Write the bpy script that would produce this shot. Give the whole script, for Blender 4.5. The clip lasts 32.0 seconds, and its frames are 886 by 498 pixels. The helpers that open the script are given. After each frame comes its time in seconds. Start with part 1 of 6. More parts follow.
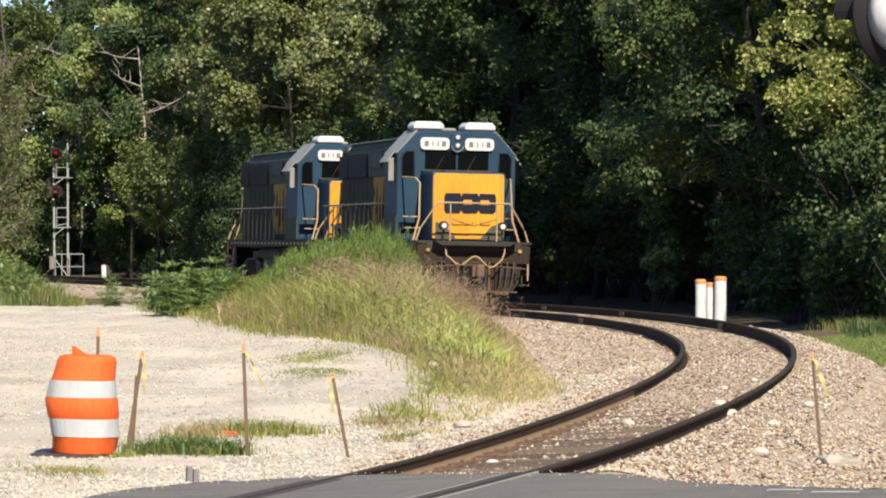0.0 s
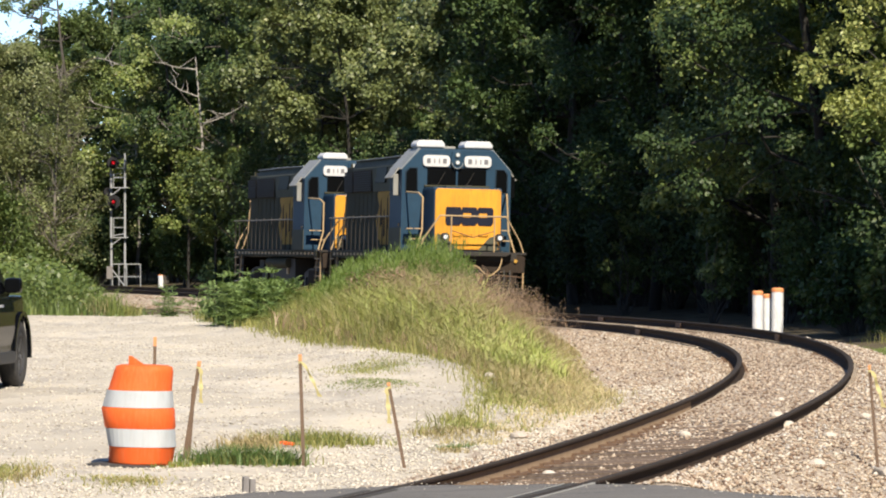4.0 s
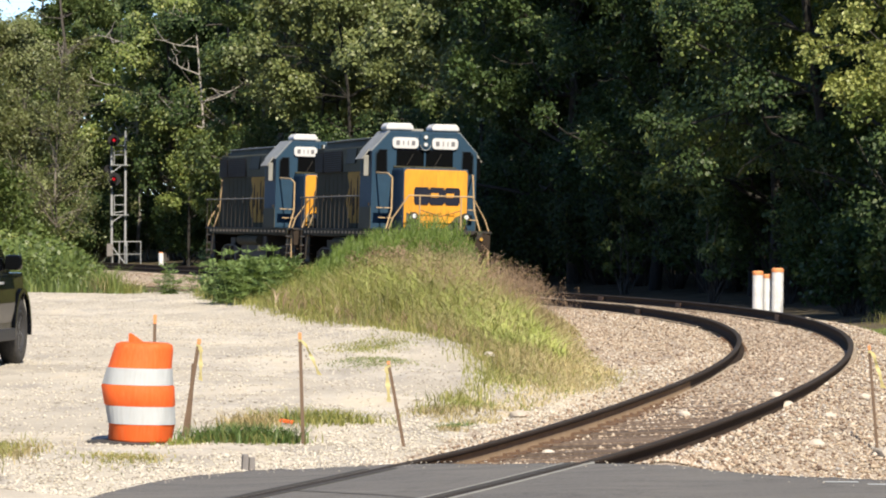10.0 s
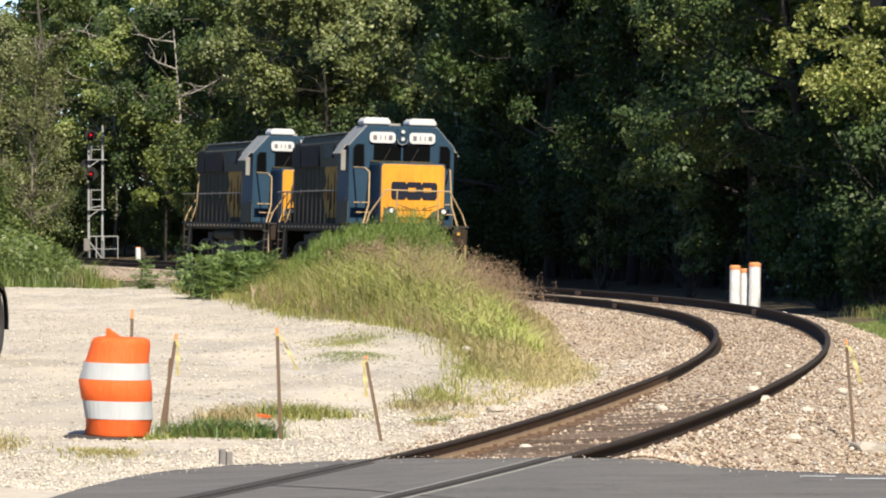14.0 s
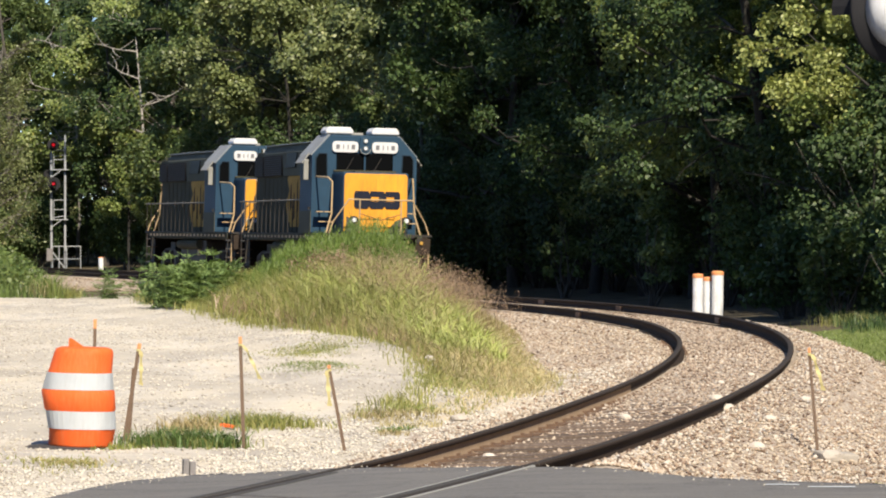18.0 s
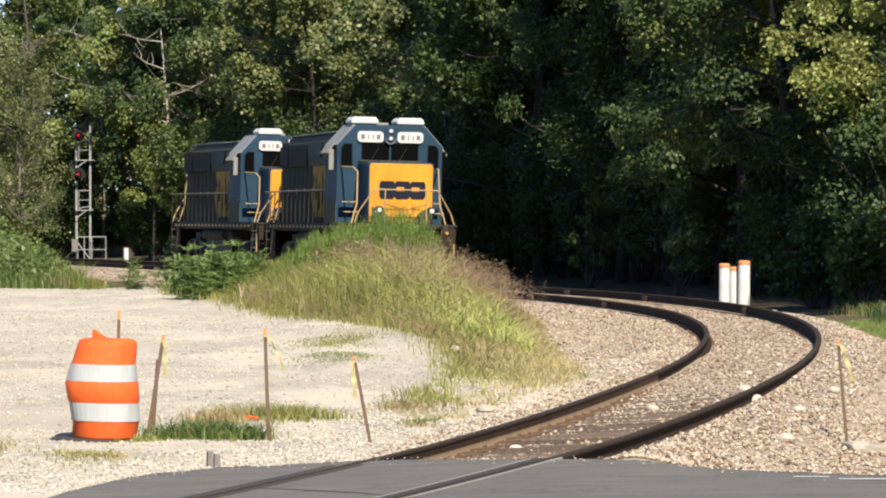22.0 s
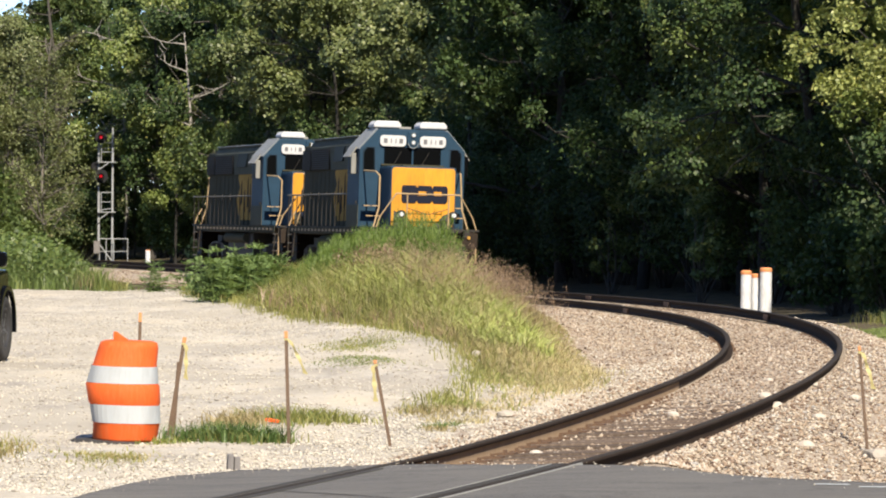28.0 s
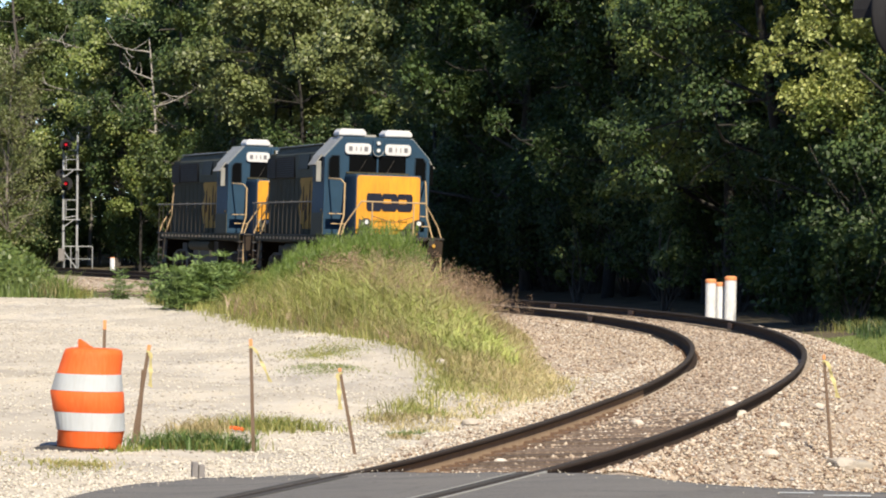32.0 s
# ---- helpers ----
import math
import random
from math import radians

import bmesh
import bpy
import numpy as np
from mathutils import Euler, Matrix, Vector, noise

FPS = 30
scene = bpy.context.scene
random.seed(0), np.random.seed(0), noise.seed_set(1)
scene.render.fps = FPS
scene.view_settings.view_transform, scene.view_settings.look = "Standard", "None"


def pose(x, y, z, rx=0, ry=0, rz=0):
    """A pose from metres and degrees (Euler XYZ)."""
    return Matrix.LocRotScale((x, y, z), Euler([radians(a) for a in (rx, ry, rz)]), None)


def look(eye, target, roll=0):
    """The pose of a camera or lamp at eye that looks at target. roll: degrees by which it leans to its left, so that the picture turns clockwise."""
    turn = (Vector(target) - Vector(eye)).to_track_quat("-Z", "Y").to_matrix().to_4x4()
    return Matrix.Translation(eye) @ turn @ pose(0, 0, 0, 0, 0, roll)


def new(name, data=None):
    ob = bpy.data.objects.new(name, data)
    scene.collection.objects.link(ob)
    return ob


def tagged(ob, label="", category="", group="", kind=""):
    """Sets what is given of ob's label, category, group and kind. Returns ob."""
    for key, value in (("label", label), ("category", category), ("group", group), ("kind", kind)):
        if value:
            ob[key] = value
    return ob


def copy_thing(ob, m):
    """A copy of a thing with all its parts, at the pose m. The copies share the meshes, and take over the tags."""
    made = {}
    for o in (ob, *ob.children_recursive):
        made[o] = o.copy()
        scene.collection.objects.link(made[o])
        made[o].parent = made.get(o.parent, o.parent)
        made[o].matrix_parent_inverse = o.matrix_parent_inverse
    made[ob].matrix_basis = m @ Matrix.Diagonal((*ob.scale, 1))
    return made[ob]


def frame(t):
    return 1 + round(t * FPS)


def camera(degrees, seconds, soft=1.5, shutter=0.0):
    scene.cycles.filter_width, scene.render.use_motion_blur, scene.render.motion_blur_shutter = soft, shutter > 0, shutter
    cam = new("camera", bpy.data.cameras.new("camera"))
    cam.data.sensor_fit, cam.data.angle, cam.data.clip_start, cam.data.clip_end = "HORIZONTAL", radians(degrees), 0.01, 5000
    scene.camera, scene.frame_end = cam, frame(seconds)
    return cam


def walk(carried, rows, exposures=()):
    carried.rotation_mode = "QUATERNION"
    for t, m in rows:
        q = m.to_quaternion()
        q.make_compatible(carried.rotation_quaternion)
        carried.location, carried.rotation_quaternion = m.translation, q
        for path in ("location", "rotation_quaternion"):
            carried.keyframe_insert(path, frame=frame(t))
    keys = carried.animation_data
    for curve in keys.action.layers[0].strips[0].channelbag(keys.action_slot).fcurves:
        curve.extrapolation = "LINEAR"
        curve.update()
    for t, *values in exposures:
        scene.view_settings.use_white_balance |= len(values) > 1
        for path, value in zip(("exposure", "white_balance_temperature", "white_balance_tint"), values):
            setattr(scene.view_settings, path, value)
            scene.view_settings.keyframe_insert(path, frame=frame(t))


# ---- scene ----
EYE_Z = 1.8


def aim(turn, tilt, lean, forth):
    """A hand-held pose: degrees turned left of north, tilted up and leaning; forth: metres of sway."""
    a, b = radians(turn), radians(tilt)
    eye = Vector((0, forth, EYE_Z))
    return look(eye, eye + Vector((-math.sin(a) * math.cos(b), math.cos(a) * math.cos(b), math.sin(b))) * 50, lean)


cam = camera(11.196, 32.0, soft=2.0)
walk(cam, [
    (0.0, aim(-0.8885, -0.3042, -0.274, -0.15)),
    (0.5, aim(-0.3772, -0.2218, -0.370, -0.15)),
    (1.0, aim(0.0333, -0.2110, -0.384, -0.15)),
    (1.5, aim(0.0604, -0.1820, -0.143, -0.15)),
    (2.0, aim(0.0159, -0.1547, -0.054, -0.15)),
    (2.5, aim(-0.1487, -0.2573, -0.086, -0.15)),
    (3.0, aim(-0.1508, -0.1738, -0.121, -0.15)),
    (3.5, aim(-0.2051, -0.1535, -0.134, -0.15)),
    (5.5, aim(0.0233, -0.3396, -0.300, -0.15)),
    (6.0, aim(-0.0600, -0.4057, -0.304, -0.15)),
    (6.5, aim(-0.1162, -0.4065, -0.323, -0.15)),
    (7.0, aim(-0.0281, -0.3745, -0.225, -0.15)),
    (7.5, aim(-0.0228, -0.3487, -0.115, -0.15)),
    (8.0, aim(0.0875, -0.3574, -0.070, -0.15)),
    (8.5, aim(0.1767, -0.4235, -0.045, -0.15)),
    (9.0, aim(0.0000, -0.4369, 0.000, -0.15)),
    (9.5, aim(-0.1846, -0.4137, 0.054, -0.15)),
    (10.0, aim(-0.1655, -0.4343, 0.081, -0.15)),
    (10.5, aim(-0.1412, -0.5122, 0.032, -0.15)),
    (11.0, aim(-0.2486, -0.5248, 0.013, -0.15)),
    (11.5, aim(-0.3147, -0.5384, 0.108, -0.15)),
    (12.0, aim(-0.2135, -0.4887, 0.074, -0.15)),
    (12.5, aim(-0.0964, -0.5023, 0.010, -0.15)),
    (13.0, aim(-0.1087, -0.4861, 0.114, -0.15)),
    (13.5, aim(-0.2610, -0.4227, 0.062, -0.15)),
    (14.0, aim(-0.4545, -0.5026, 0.056, -0.15)),
    (14.5, aim(-0.6082, -0.5332, 0.092, -0.15)),
    (16.5, aim(-0.8567, -0.4486, 0.025, -0.15)),
    (17.0, aim(-0.9194, -0.4050, 0.021, -0.15)),
    (17.5, aim(-0.8979, -0.4158, -0.005, -0.15)),
    (18.0, aim(-0.9237, -0.3867, -0.074, -0.15)),
    (18.5, aim(-0.9390, -0.4087, -0.068, -0.15)),
    (19.0, aim(-0.9053, -0.3460, -0.176, -0.15)),
    (19.5, aim(-0.8812, -0.2938, -0.443, -0.15)),
    (20.0, aim(-0.9332, -0.3481, -0.489, 0.15)),
    (20.5, aim(-0.9006, -0.5034, -0.353, 0.15)),
    (21.0, aim(-0.7851, -0.5308, -0.226, 0.15)),
    (21.5, aim(-0.7252, -0.5008, -0.187, 0.15)),
    (22.0, aim(-0.6012, -0.5134, -0.168, 0.15)),
    (22.5, aim(-0.5873, -0.4751, -0.110, 0.15)),
    (23.0, aim(-0.6619, -0.3982, -0.101, 0.15)),
    (23.5, aim(-0.7605, -0.3523, -0.167, 0.15)),
    (24.0, aim(-0.8095, -0.3974, -0.172, 0.15)),
    (24.5, aim(-0.7729, -0.4320, -0.202, 0.15)),
    (25.0, aim(-0.7221, -0.4188, -0.229, 0.15)),
    (25.5, aim(-0.5565, -0.4354, -0.177, 0.15)),
    (26.0, aim(-0.3961, -0.4861, -0.081, 0.15)),
    (26.5, aim(-0.3811, -0.5329, -0.039, 0.15)),
    (28.5, aim(-0.2910, -0.4414, 0.349, 0.15)),
    (29.0, aim(-0.2709, -0.4448, 0.358, 0.15)),
    (29.5, aim(-0.5399, -0.4366, 0.414, 0.15)),
    (30.0, aim(-0.7831, -0.5493, 0.426, 0.15)),
    (30.5, aim(-0.8179, -0.5759, 0.360, 0.15)),
    (31.0, aim(-0.7936, -0.5644, 0.369, 0.15)),
    (31.5, aim(-0.7566, -0.4429, 0.399, 0.15)),
    (32.0, aim(-0.7702, -0.3504, 0.372, 0.15)),
], [(0.0, 0.86, 6950, 12), (32.0, 0.86, 6950, 12)])

# ---- light ----
SUN = Vector((0.25, -0.86, 0.92)).normalized()
world = bpy.data.worlds.new("sky")
scene.world = world
world.use_nodes = True
nt = world.node_tree
sky = nt.nodes.new("ShaderNodeTexSky")
sky.sky_type, sky.sun_disc = "NISHITA", False
sky.sun_elevation = math.asin(SUN.z)
sky.sun_rotation = math.atan2(SUN.x, SUN.y)
sky.air_density, sky.dust_density, sky.ozone_density, sky.altitude = 1.0, 0.0, 4.0, 5000
nt.links.new(sky.outputs[0], nt.nodes["Background"].inputs[0])
nt.nodes["Background"].inputs[1].default_value = 0.112
lamp = bpy.data.lights.new("sun", "SUN")
lamp.energy, lamp.angle, lamp.color = 4.5, radians(0.53), (1.0, 0.93, 0.80)
sun = new("sun", lamp)
sun.matrix_world = look(SUN * 200, (0, 0, 0))


# ---- materials ----
def mat(name, rough=0.6, metal=0.0, spec=0.5):
    m = bpy.data.materials.new(name)
    m.use_nodes = True
    b = m.node_tree.nodes["Principled BSDF"]
    b.inputs["Roughness"].default_value, b.inputs["Metallic"].default_value = rough, metal
    b.inputs["Specular IOR Level"].default_value = spec
    return m, m.node_tree, b


def node(nt, kind, **sets):
    n = nt.nodes.new(kind)
    for k, v in sets.items():
        if k in n.inputs:
            n.inputs[k].default_value = v
        elif k == "attribute_name":
            n.attribute_name = v
        elif k == "operation":
            n.operation = v
        elif k == "feature":
            n.feature = v
    return n


def ramp(nt, fac, stops):
    r = nt.nodes.new("ShaderNodeValToRGB")
    e = r.color_ramp.elements
    while len(e) < len(stops):
        e.new(0.5)
    for k, (pos, c) in zip(e, stops):
        k.position, k.color = pos, (*c, 1)
    nt.links.new(fac, r.inputs[0])
    return r.outputs[0]


def mix(nt, fac, a, b, how="MIX"):
    m = nt.nodes.new("ShaderNodeMix")
    m.data_type, m.blend_type = "RGBA", how
    for sock, v in ((m.inputs[0], fac), (m.inputs[6], a), (m.inputs[7], b)):
        if isinstance(v, (int, float)):
            sock.default_value = v
        elif isinstance(v, tuple):
            sock.default_value = (*v, 1)
        else:
            nt.links.new(v, sock)
    return m.outputs[2]


def coords(nt, world_space=False, scale=(1, 1, 1)):
    if world_space:
        src = nt.nodes.new("ShaderNodeNewGeometry").outputs["Position"]
    else:
        src = nt.nodes.new("ShaderNodeTexCoord").outputs["Object"]
    mp = nt.nodes.new("ShaderNodeMapping")
    mp.inputs["Scale"].default_value = scale
    nt.links.new(src, mp.inputs[0])
    return mp.outputs[0]


def noise_tex(nt, vec, scale, detail=4.0, rough=0.6):
    n = node(nt, "ShaderNodeTexNoise", Scale=scale, Detail=detail, Roughness=rough)
    nt.links.new(vec, n.inputs["Vector"])
    return n.outputs["Fac"]


def bump(nt, b, height, strength, dist=0.02):
    n = node(nt, "ShaderNodeBump", Strength=strength, Distance=dist)
    nt.links.new(height, n.inputs["Height"])
    nt.links.new(n.outputs[0], b.inputs["Normal"])


def painted(name, c, rough=0.45, dirt=(0.12, 0.09, 0.06), amount=0.35, scale=1.6, metal=0.0, streak=1.0, jitter=0.0, shine=0.4):
    """Paint with broad fading, fine grime and vertical streaks."""
    m, nt, b = mat(name, rough, metal, shine)
    v = coords(nt)
    big = noise_tex(nt, v, scale, 5)
    fine = noise_tex(nt, coords(nt, scale=(6, 6, 6 * (1 - 0.85 * streak))), scale * 2.2, 6, 0.7)
    c2 = tuple(min(1, k * 1.25 + 0.01) for k in c)
    col = mix(nt, big, tuple(k * 0.8 for k in c), c2)
    f = ramp(nt, fine, [(0.45, (0, 0, 0)), (0.78, (amount, amount, amount))])
    col = mix(nt, f, col, dirt)
    if jitter:
        rnd = nt.nodes.new("ShaderNodeObjectInfo").outputs["Random"]
        col = mix(nt, 1.0, col, ramp(nt, rnd, [(0, (1 - jitter,) * 3), (1, (1, 1, 1))]), "MULTIPLY")
    nt.links.new(col, b.inputs["Base Color"])
    rr = node(nt, "ShaderNodeMapRange")
    rr.inputs["To Min"].default_value, rr.inputs["To Max"].default_value = rough - 0.1, min(1, rough + 0.25)
    nt.links.new(fine, rr.inputs["Value"])
    nt.links.new(rr.outputs[0], b.inputs["Roughness"])
    bump(nt, b, fine, 0.15, 0.01)
    return m


def leafy(name, dark, light, tip, rough=0.46, shine=0.42, through_light=0.28):
    """Leaves: each one has its own tint; some light passes through the blade."""
    m, nt, b = mat(name, rough, 0, shine)
    rnd = nt.nodes.new("ShaderNodeNewGeometry").outputs["Random Per Island"]
    tint = ramp(nt, rnd, [(0.0, dark), (0.55, light), (0.93, light), (1.0, tip)])
    patch = noise_tex(nt, coords(nt, True), 0.35, 3)
    tint = mix(nt, 1.0, tint, ramp(nt, patch, [(0.35, (0.78, 0.80, 0.80)), (0.65, (1.0, 1.0, 0.95))]), "MULTIPLY")
    nt.links.new(tint, b.inputs["Base Color"])
    tr = node(nt, "ShaderNodeBsdfTranslucent")
    nt.links.new(mix(nt, 1.0, tint, (1.0, 1.0, 0.55), "MULTIPLY"), tr.inputs[0])
    ms = node(nt, "ShaderNodeMixShader", Fac=through_light)
    nt.links.new(b.outputs[0], ms.inputs[1])
    nt.links.new(tr.outputs[0], ms.inputs[2])
    nt.links.new(ms.outputs[0], nt.nodes["Material Output"].inputs[0])
    return m


def barky(name, a, b2, scale=3.0):
    m, nt, b = mat(name, 0.9)
    n = noise_tex(nt, coords(nt, scale=(1, 1, 0.25)), scale * 3, 6, 0.7)
    nt.links.new(ramp(nt, n, [(0.3, a), (0.7, b2)]), b.inputs["Base Color"])
    bump(nt, b, n, 0.6, 0.03)
    return m


def stony(name, stops, rough=0.9):
    """Loose stones: every stone has its own colour."""
    m, nt, b = mat(name, rough)
    rnd = nt.nodes.new("ShaderNodeNewGeometry").outputs["Random Per Island"]
    g = noise_tex(nt, coords(nt, True), 1.7, 5, 0.7)
    col = mix(nt, 1.0, ramp(nt, rnd, stops), ramp(nt, g, [(0.3, (0.82, 0.80, 0.77)), (0.7, (1, 1, 1))]), "MULTIPLY")
    nt.links.new(col, b.inputs["Base Color"])
    return m


def ground_material():
    m, nt, b = mat("gravel_and_soil", 0.95, 0, 0.2)
    v = coords(nt, True)
    lot = node(nt, "ShaderNodeAttribute", attribute_name="lot").outputs["Fac"]
    bal = node(nt, "ShaderNodeAttribute", attribute_name="ballast").outputs["Fac"]
    sod = node(nt, "ShaderNodeAttribute", attribute_name="sod").outputs["Fac"]
    grit = noise_tex(nt, v, 26, 5, 0.75)
    mid = noise_tex(nt, v, 1.3, 5, 0.65)
    wide = noise_tex(nt, v, 0.3, 3)
    vo = node(nt, "ShaderNodeTexVoronoi", Scale=24.0)
    nt.links.new(v, vo.inputs["Vector"])
    tan = node(nt, "ShaderNodeAttribute", attribute_name="sand").outputs["Fac"]
    soil = ramp(nt, mid, [(0.3, (0.045, 0.036, 0.022)), (0.55, (0.10, 0.082, 0.05)), (0.75, (0.14, 0.12, 0.075))])
    white = ramp(nt, grit, [(0.25, (0.27, 0.24, 0.20)), (0.5, (0.49, 0.46, 0.40)), (0.75, (0.63, 0.605, 0.54))])
    sand = ramp(nt, mid, [(0.35, (0.46, 0.40, 0.31)), (0.65, (0.56, 0.53, 0.475))])
    white = mix(nt, 0.55, white, sand)
    blotch = noise_tex(nt, coords(nt, True, (1, .45, 1)), 0.9, 5, 0.7)
    white = mix(nt, ramp(nt, blotch, [(0.46, (0, 0, 0)), (0.62, (0.85, 0.85, 0.85))]), white, (0.31, 0.29, 0.26))
    white = mix(nt, ramp(nt, blotch, [(0.30, (0.7, 0.7, 0.7)), (0.44, (0, 0, 0))]), white, (0.60, 0.53, 0.41))
    white = mix(nt, ramp(nt, wide, [(0.40, (0, 0, 0)), (0.60, (0.75, 0.75, 0.75))]), white, (0.40, 0.366, 0.308))
    pink = ramp(nt, vo.outputs["Color"], [(0.1, (0.192, 0.140, 0.104)), (0.5, (0.35, 0.292, 0.230)), (0.9, (0.45, 0.395, 0.325))])
    grass = ramp(nt, grit, [(0.3, (0.05, 0.075, 0.018)), (0.55, (0.13, 0.16, 0.045)), (0.75, (0.26, 0.24, 0.10))])

    def edge(mask, lo=0.35, hi=0.65):
        s = node(nt, "ShaderNodeMath", operation="ADD")
        s2 = node(nt, "ShaderNodeMath", operation="MULTIPLY_ADD")
        nt.links.new(mid, s2.inputs[0])
        s2.inputs[1].default_value, s2.inputs[2].default_value = 0.9, -0.45
        nt.links.new(mask, s.inputs[0])
        nt.links.new(s2.outputs[0], s.inputs[1])
        return ramp(nt, s.outputs[0], [(lo, (0, 0, 0)), (hi, (1, 1, 1))])

    col = mix(nt, edge(lot), soil, white)
    col = mix(nt, edge(bal), col, pink)
    col = mix(nt, edge(tan), col, ramp(nt, grit, [(0.3, (0.40, 0.32, 0.22)), (0.7, (0.58, 0.51, 0.40))]))
    col = mix(nt, edge(sod, 0.4, 0.75), col, grass)
    nt.links.new(col, b.inputs["Base Color"])
    h = mix(nt, 0.6, grit, vo.outputs["Distance"])
    bump(nt, b, h, 0.7, 0.03)
    return m


def asphalt_material():
    m, nt, b = mat("asphalt", 0.85, 0, 0.3)
    v = coords(nt, True)
    agg = noise_tex(nt, v, 60, 4, 0.8)
    wear = noise_tex(nt, coords(nt, True, (0.6, 2.2, 1)), 1.4, 8, 0.72)
    col = ramp(nt, agg, [(0.32, (0.040, 0.039, 0.038)), (0.5, (0.095, 0.093, 0.090)), (0.68, (0.175, 0.170, 0.163))])
    col = mix(nt, ramp(nt, wear, [(0.35, (0, 0, 0)), (0.62, (0.6, 0.6, 0.6))]), col, (0.175, 0.167, 0.152))
    nt.links.new(col, b.inputs["Base Color"])
    crack = node(nt, "ShaderNodeTexVoronoi", Scale=0.45, feature="DISTANCE_TO_EDGE")
    warp = nt.nodes.new("ShaderNodeVectorMath")
    nz = node(nt, "ShaderNodeTexNoise", Scale=1.5, Detail=5.0)
    nt.links.new(v, nz.inputs["Vector"])
    nt.links.new(v, warp.inputs[0])
    nt.links.new(nz.outputs["Color"], warp.inputs[1])
    nt.links.new(warp.outputs[0], crack.inputs["Vector"])
    col = mix(nt, ramp(nt, crack.outputs["Distance"], [(0.0, (0.35, 0.35, 0.35)), (0.010, (0, 0, 0))]), col, (0.03, 0.029, 0.028))
    nt.links.new(col, b.inputs["Base Color"])
    bump(nt, b, agg, 0.35, 0.008)
    return m


def plain(name, c, rough=0.5, metal=0.0, glow=0.0):
    m, nt, b = mat(name, rough, metal)
    n = noise_tex(nt, coords(nt), 9, 4)
    nt.links.new(mix(nt, n, tuple(k * 0.85 for k in c), tuple(min(1, k * 1.15) for k in c)), b.inputs["Base Color"])
    if glow:
        b.inputs["Emission Color"].default_value, b.inputs["Emission Strength"].default_value = (*c, 1), glow
    return m


def glassy(name, c=(0.02, 0.025, 0.03), rough=0.06, shine=0.6):
    m, nt, b = mat(name, rough, 0, shine)
    b.inputs["Base Color"].default_value = (*c, 1)
    return m


GROUND, ASPHALT = ground_material(), asphalt_material()
BLUE = painted("loco_blue_paint", (0.010, 0.041, 0.077), 0.55, (0.028, 0.042, 0.052), 0.45, shine=0.2)
GREY = painted("loco_hood_paint", (0.056, 0.056, 0.038), 0.8, (0.07, 0.056, 0.035), 0.5, shine=0.08)
YELLOW = painted("loco_yellow_paint", (0.592, 0.266, 0.018), 0.42, (0.20, 0.11, 0.035), 0.5, 1.1)
NOSEDOOR = painted("loco_yellow_door_paint", (0.66, 0.30, 0.02), 0.42, (0.24, 0.13, 0.04), 0.45, 1.1)
OLDYELLOW = painted("grimy_hood_yellow", (0.42, 0.24, 0.05), 0.7, (0.06, 0.045, 0.03), 0.6, 0.8, shine=0.1)
# lighter copy of the cab blue; sunlight on the slope is in the colour
SLOPE = painted("sunlit_slope_and_rim_paint", (0.225, 0.24, 0.245), 0.55, (0.10, 0.105, 0.10), 0.6, shine=0.2)
LOWGREY = painted("grey_green_sill_paint", (0.072, 0.075, 0.055), 0.7, (0.08, 0.07, 0.05), 0.5, shine=0.12)
NUMERAL = painted("grey_board_numerals", (0.15, 0.15, 0.16), 0.6, (0.22, 0.22, 0.22), 0.3, shine=0.15)
GASKET = painted("dark_blue_gasket", (0.010, 0.022, 0.036), 0.6, (0.02, 0.025, 0.03), 0.4, shine=0.15)
# hood roof tone, lightened to hold the sun on its top
SLOPEBLUE = painted("sunlit_hood_roof_and_rim_paint", (0.10, 0.125, 0.135), 0.6, (0.06, 0.06, 0.055), 0.6, shine=0.2)
DARKBLUE = painted("dark_blue_lettering", (0.006, 0.009, 0.022), 0.6, (0.02, 0.02, 0.02), 0.2, shine=0.15)
# plain pale grey; along the hood roof edge it stands for sunlight
ROOFGREY = painted("pale_grey_and_sunlit_edge_paint", (0.238, 0.238, 0.216), 0.5, (0.108, 0.094, 0.072), 0.5)
RAILGREY = painted("dusty_handrail_paint", (0.16, 0.145, 0.115), 0.6, (0.09, 0.075, 0.055), 0.5)
CREAM = painted("cream_rail_paint", (0.40, 0.285, 0.155), 0.6, (0.15, 0.10, 0.06), 0.45)
ACWHITE = painted("white_post_paint", (0.56, 0.57, 0.58), 0.6, (0.28, 0.27, 0.25), 0.5, 5)
BLACK = painted("black_oily_steel", (0.020, 0.018, 0.016), 0.65, (0.062, 0.043, 0.03), 0.5)
RUST = painted("rusty_steel", (0.11, 0.065, 0.04), 0.75, (0.2, 0.12, 0.07), 0.5)
RAILTOP = painted("worn_rail_steel", (0.030, 0.025, 0.022), 0.85, (0.06, 0.048, 0.04), 0.4, 3, shine=0.1)
RAILWEB = painted("brown_rail_steel", (0.028, 0.019, 0.014), 0.9, (0.055, 0.038, 0.026), 0.5, shine=0.1)
RAILFOOT = painted("dusty_sunlit_rail_foot", (0.20, 0.14, 0.09), 0.95, (0.30, 0.23, 0.165), 0.6, 3.0, shine=0.05)
TIMBER = painted("weathered_tie_timber", (0.115, 0.085, 0.066), 0.9, (0.31, 0.25, 0.20), 0.7, 2.0, streak=0, jitter=0.45, shine=0.1)
ALU = plain("galvanised_steel", (0.34, 0.355, 0.365), 0.5, 0.1)
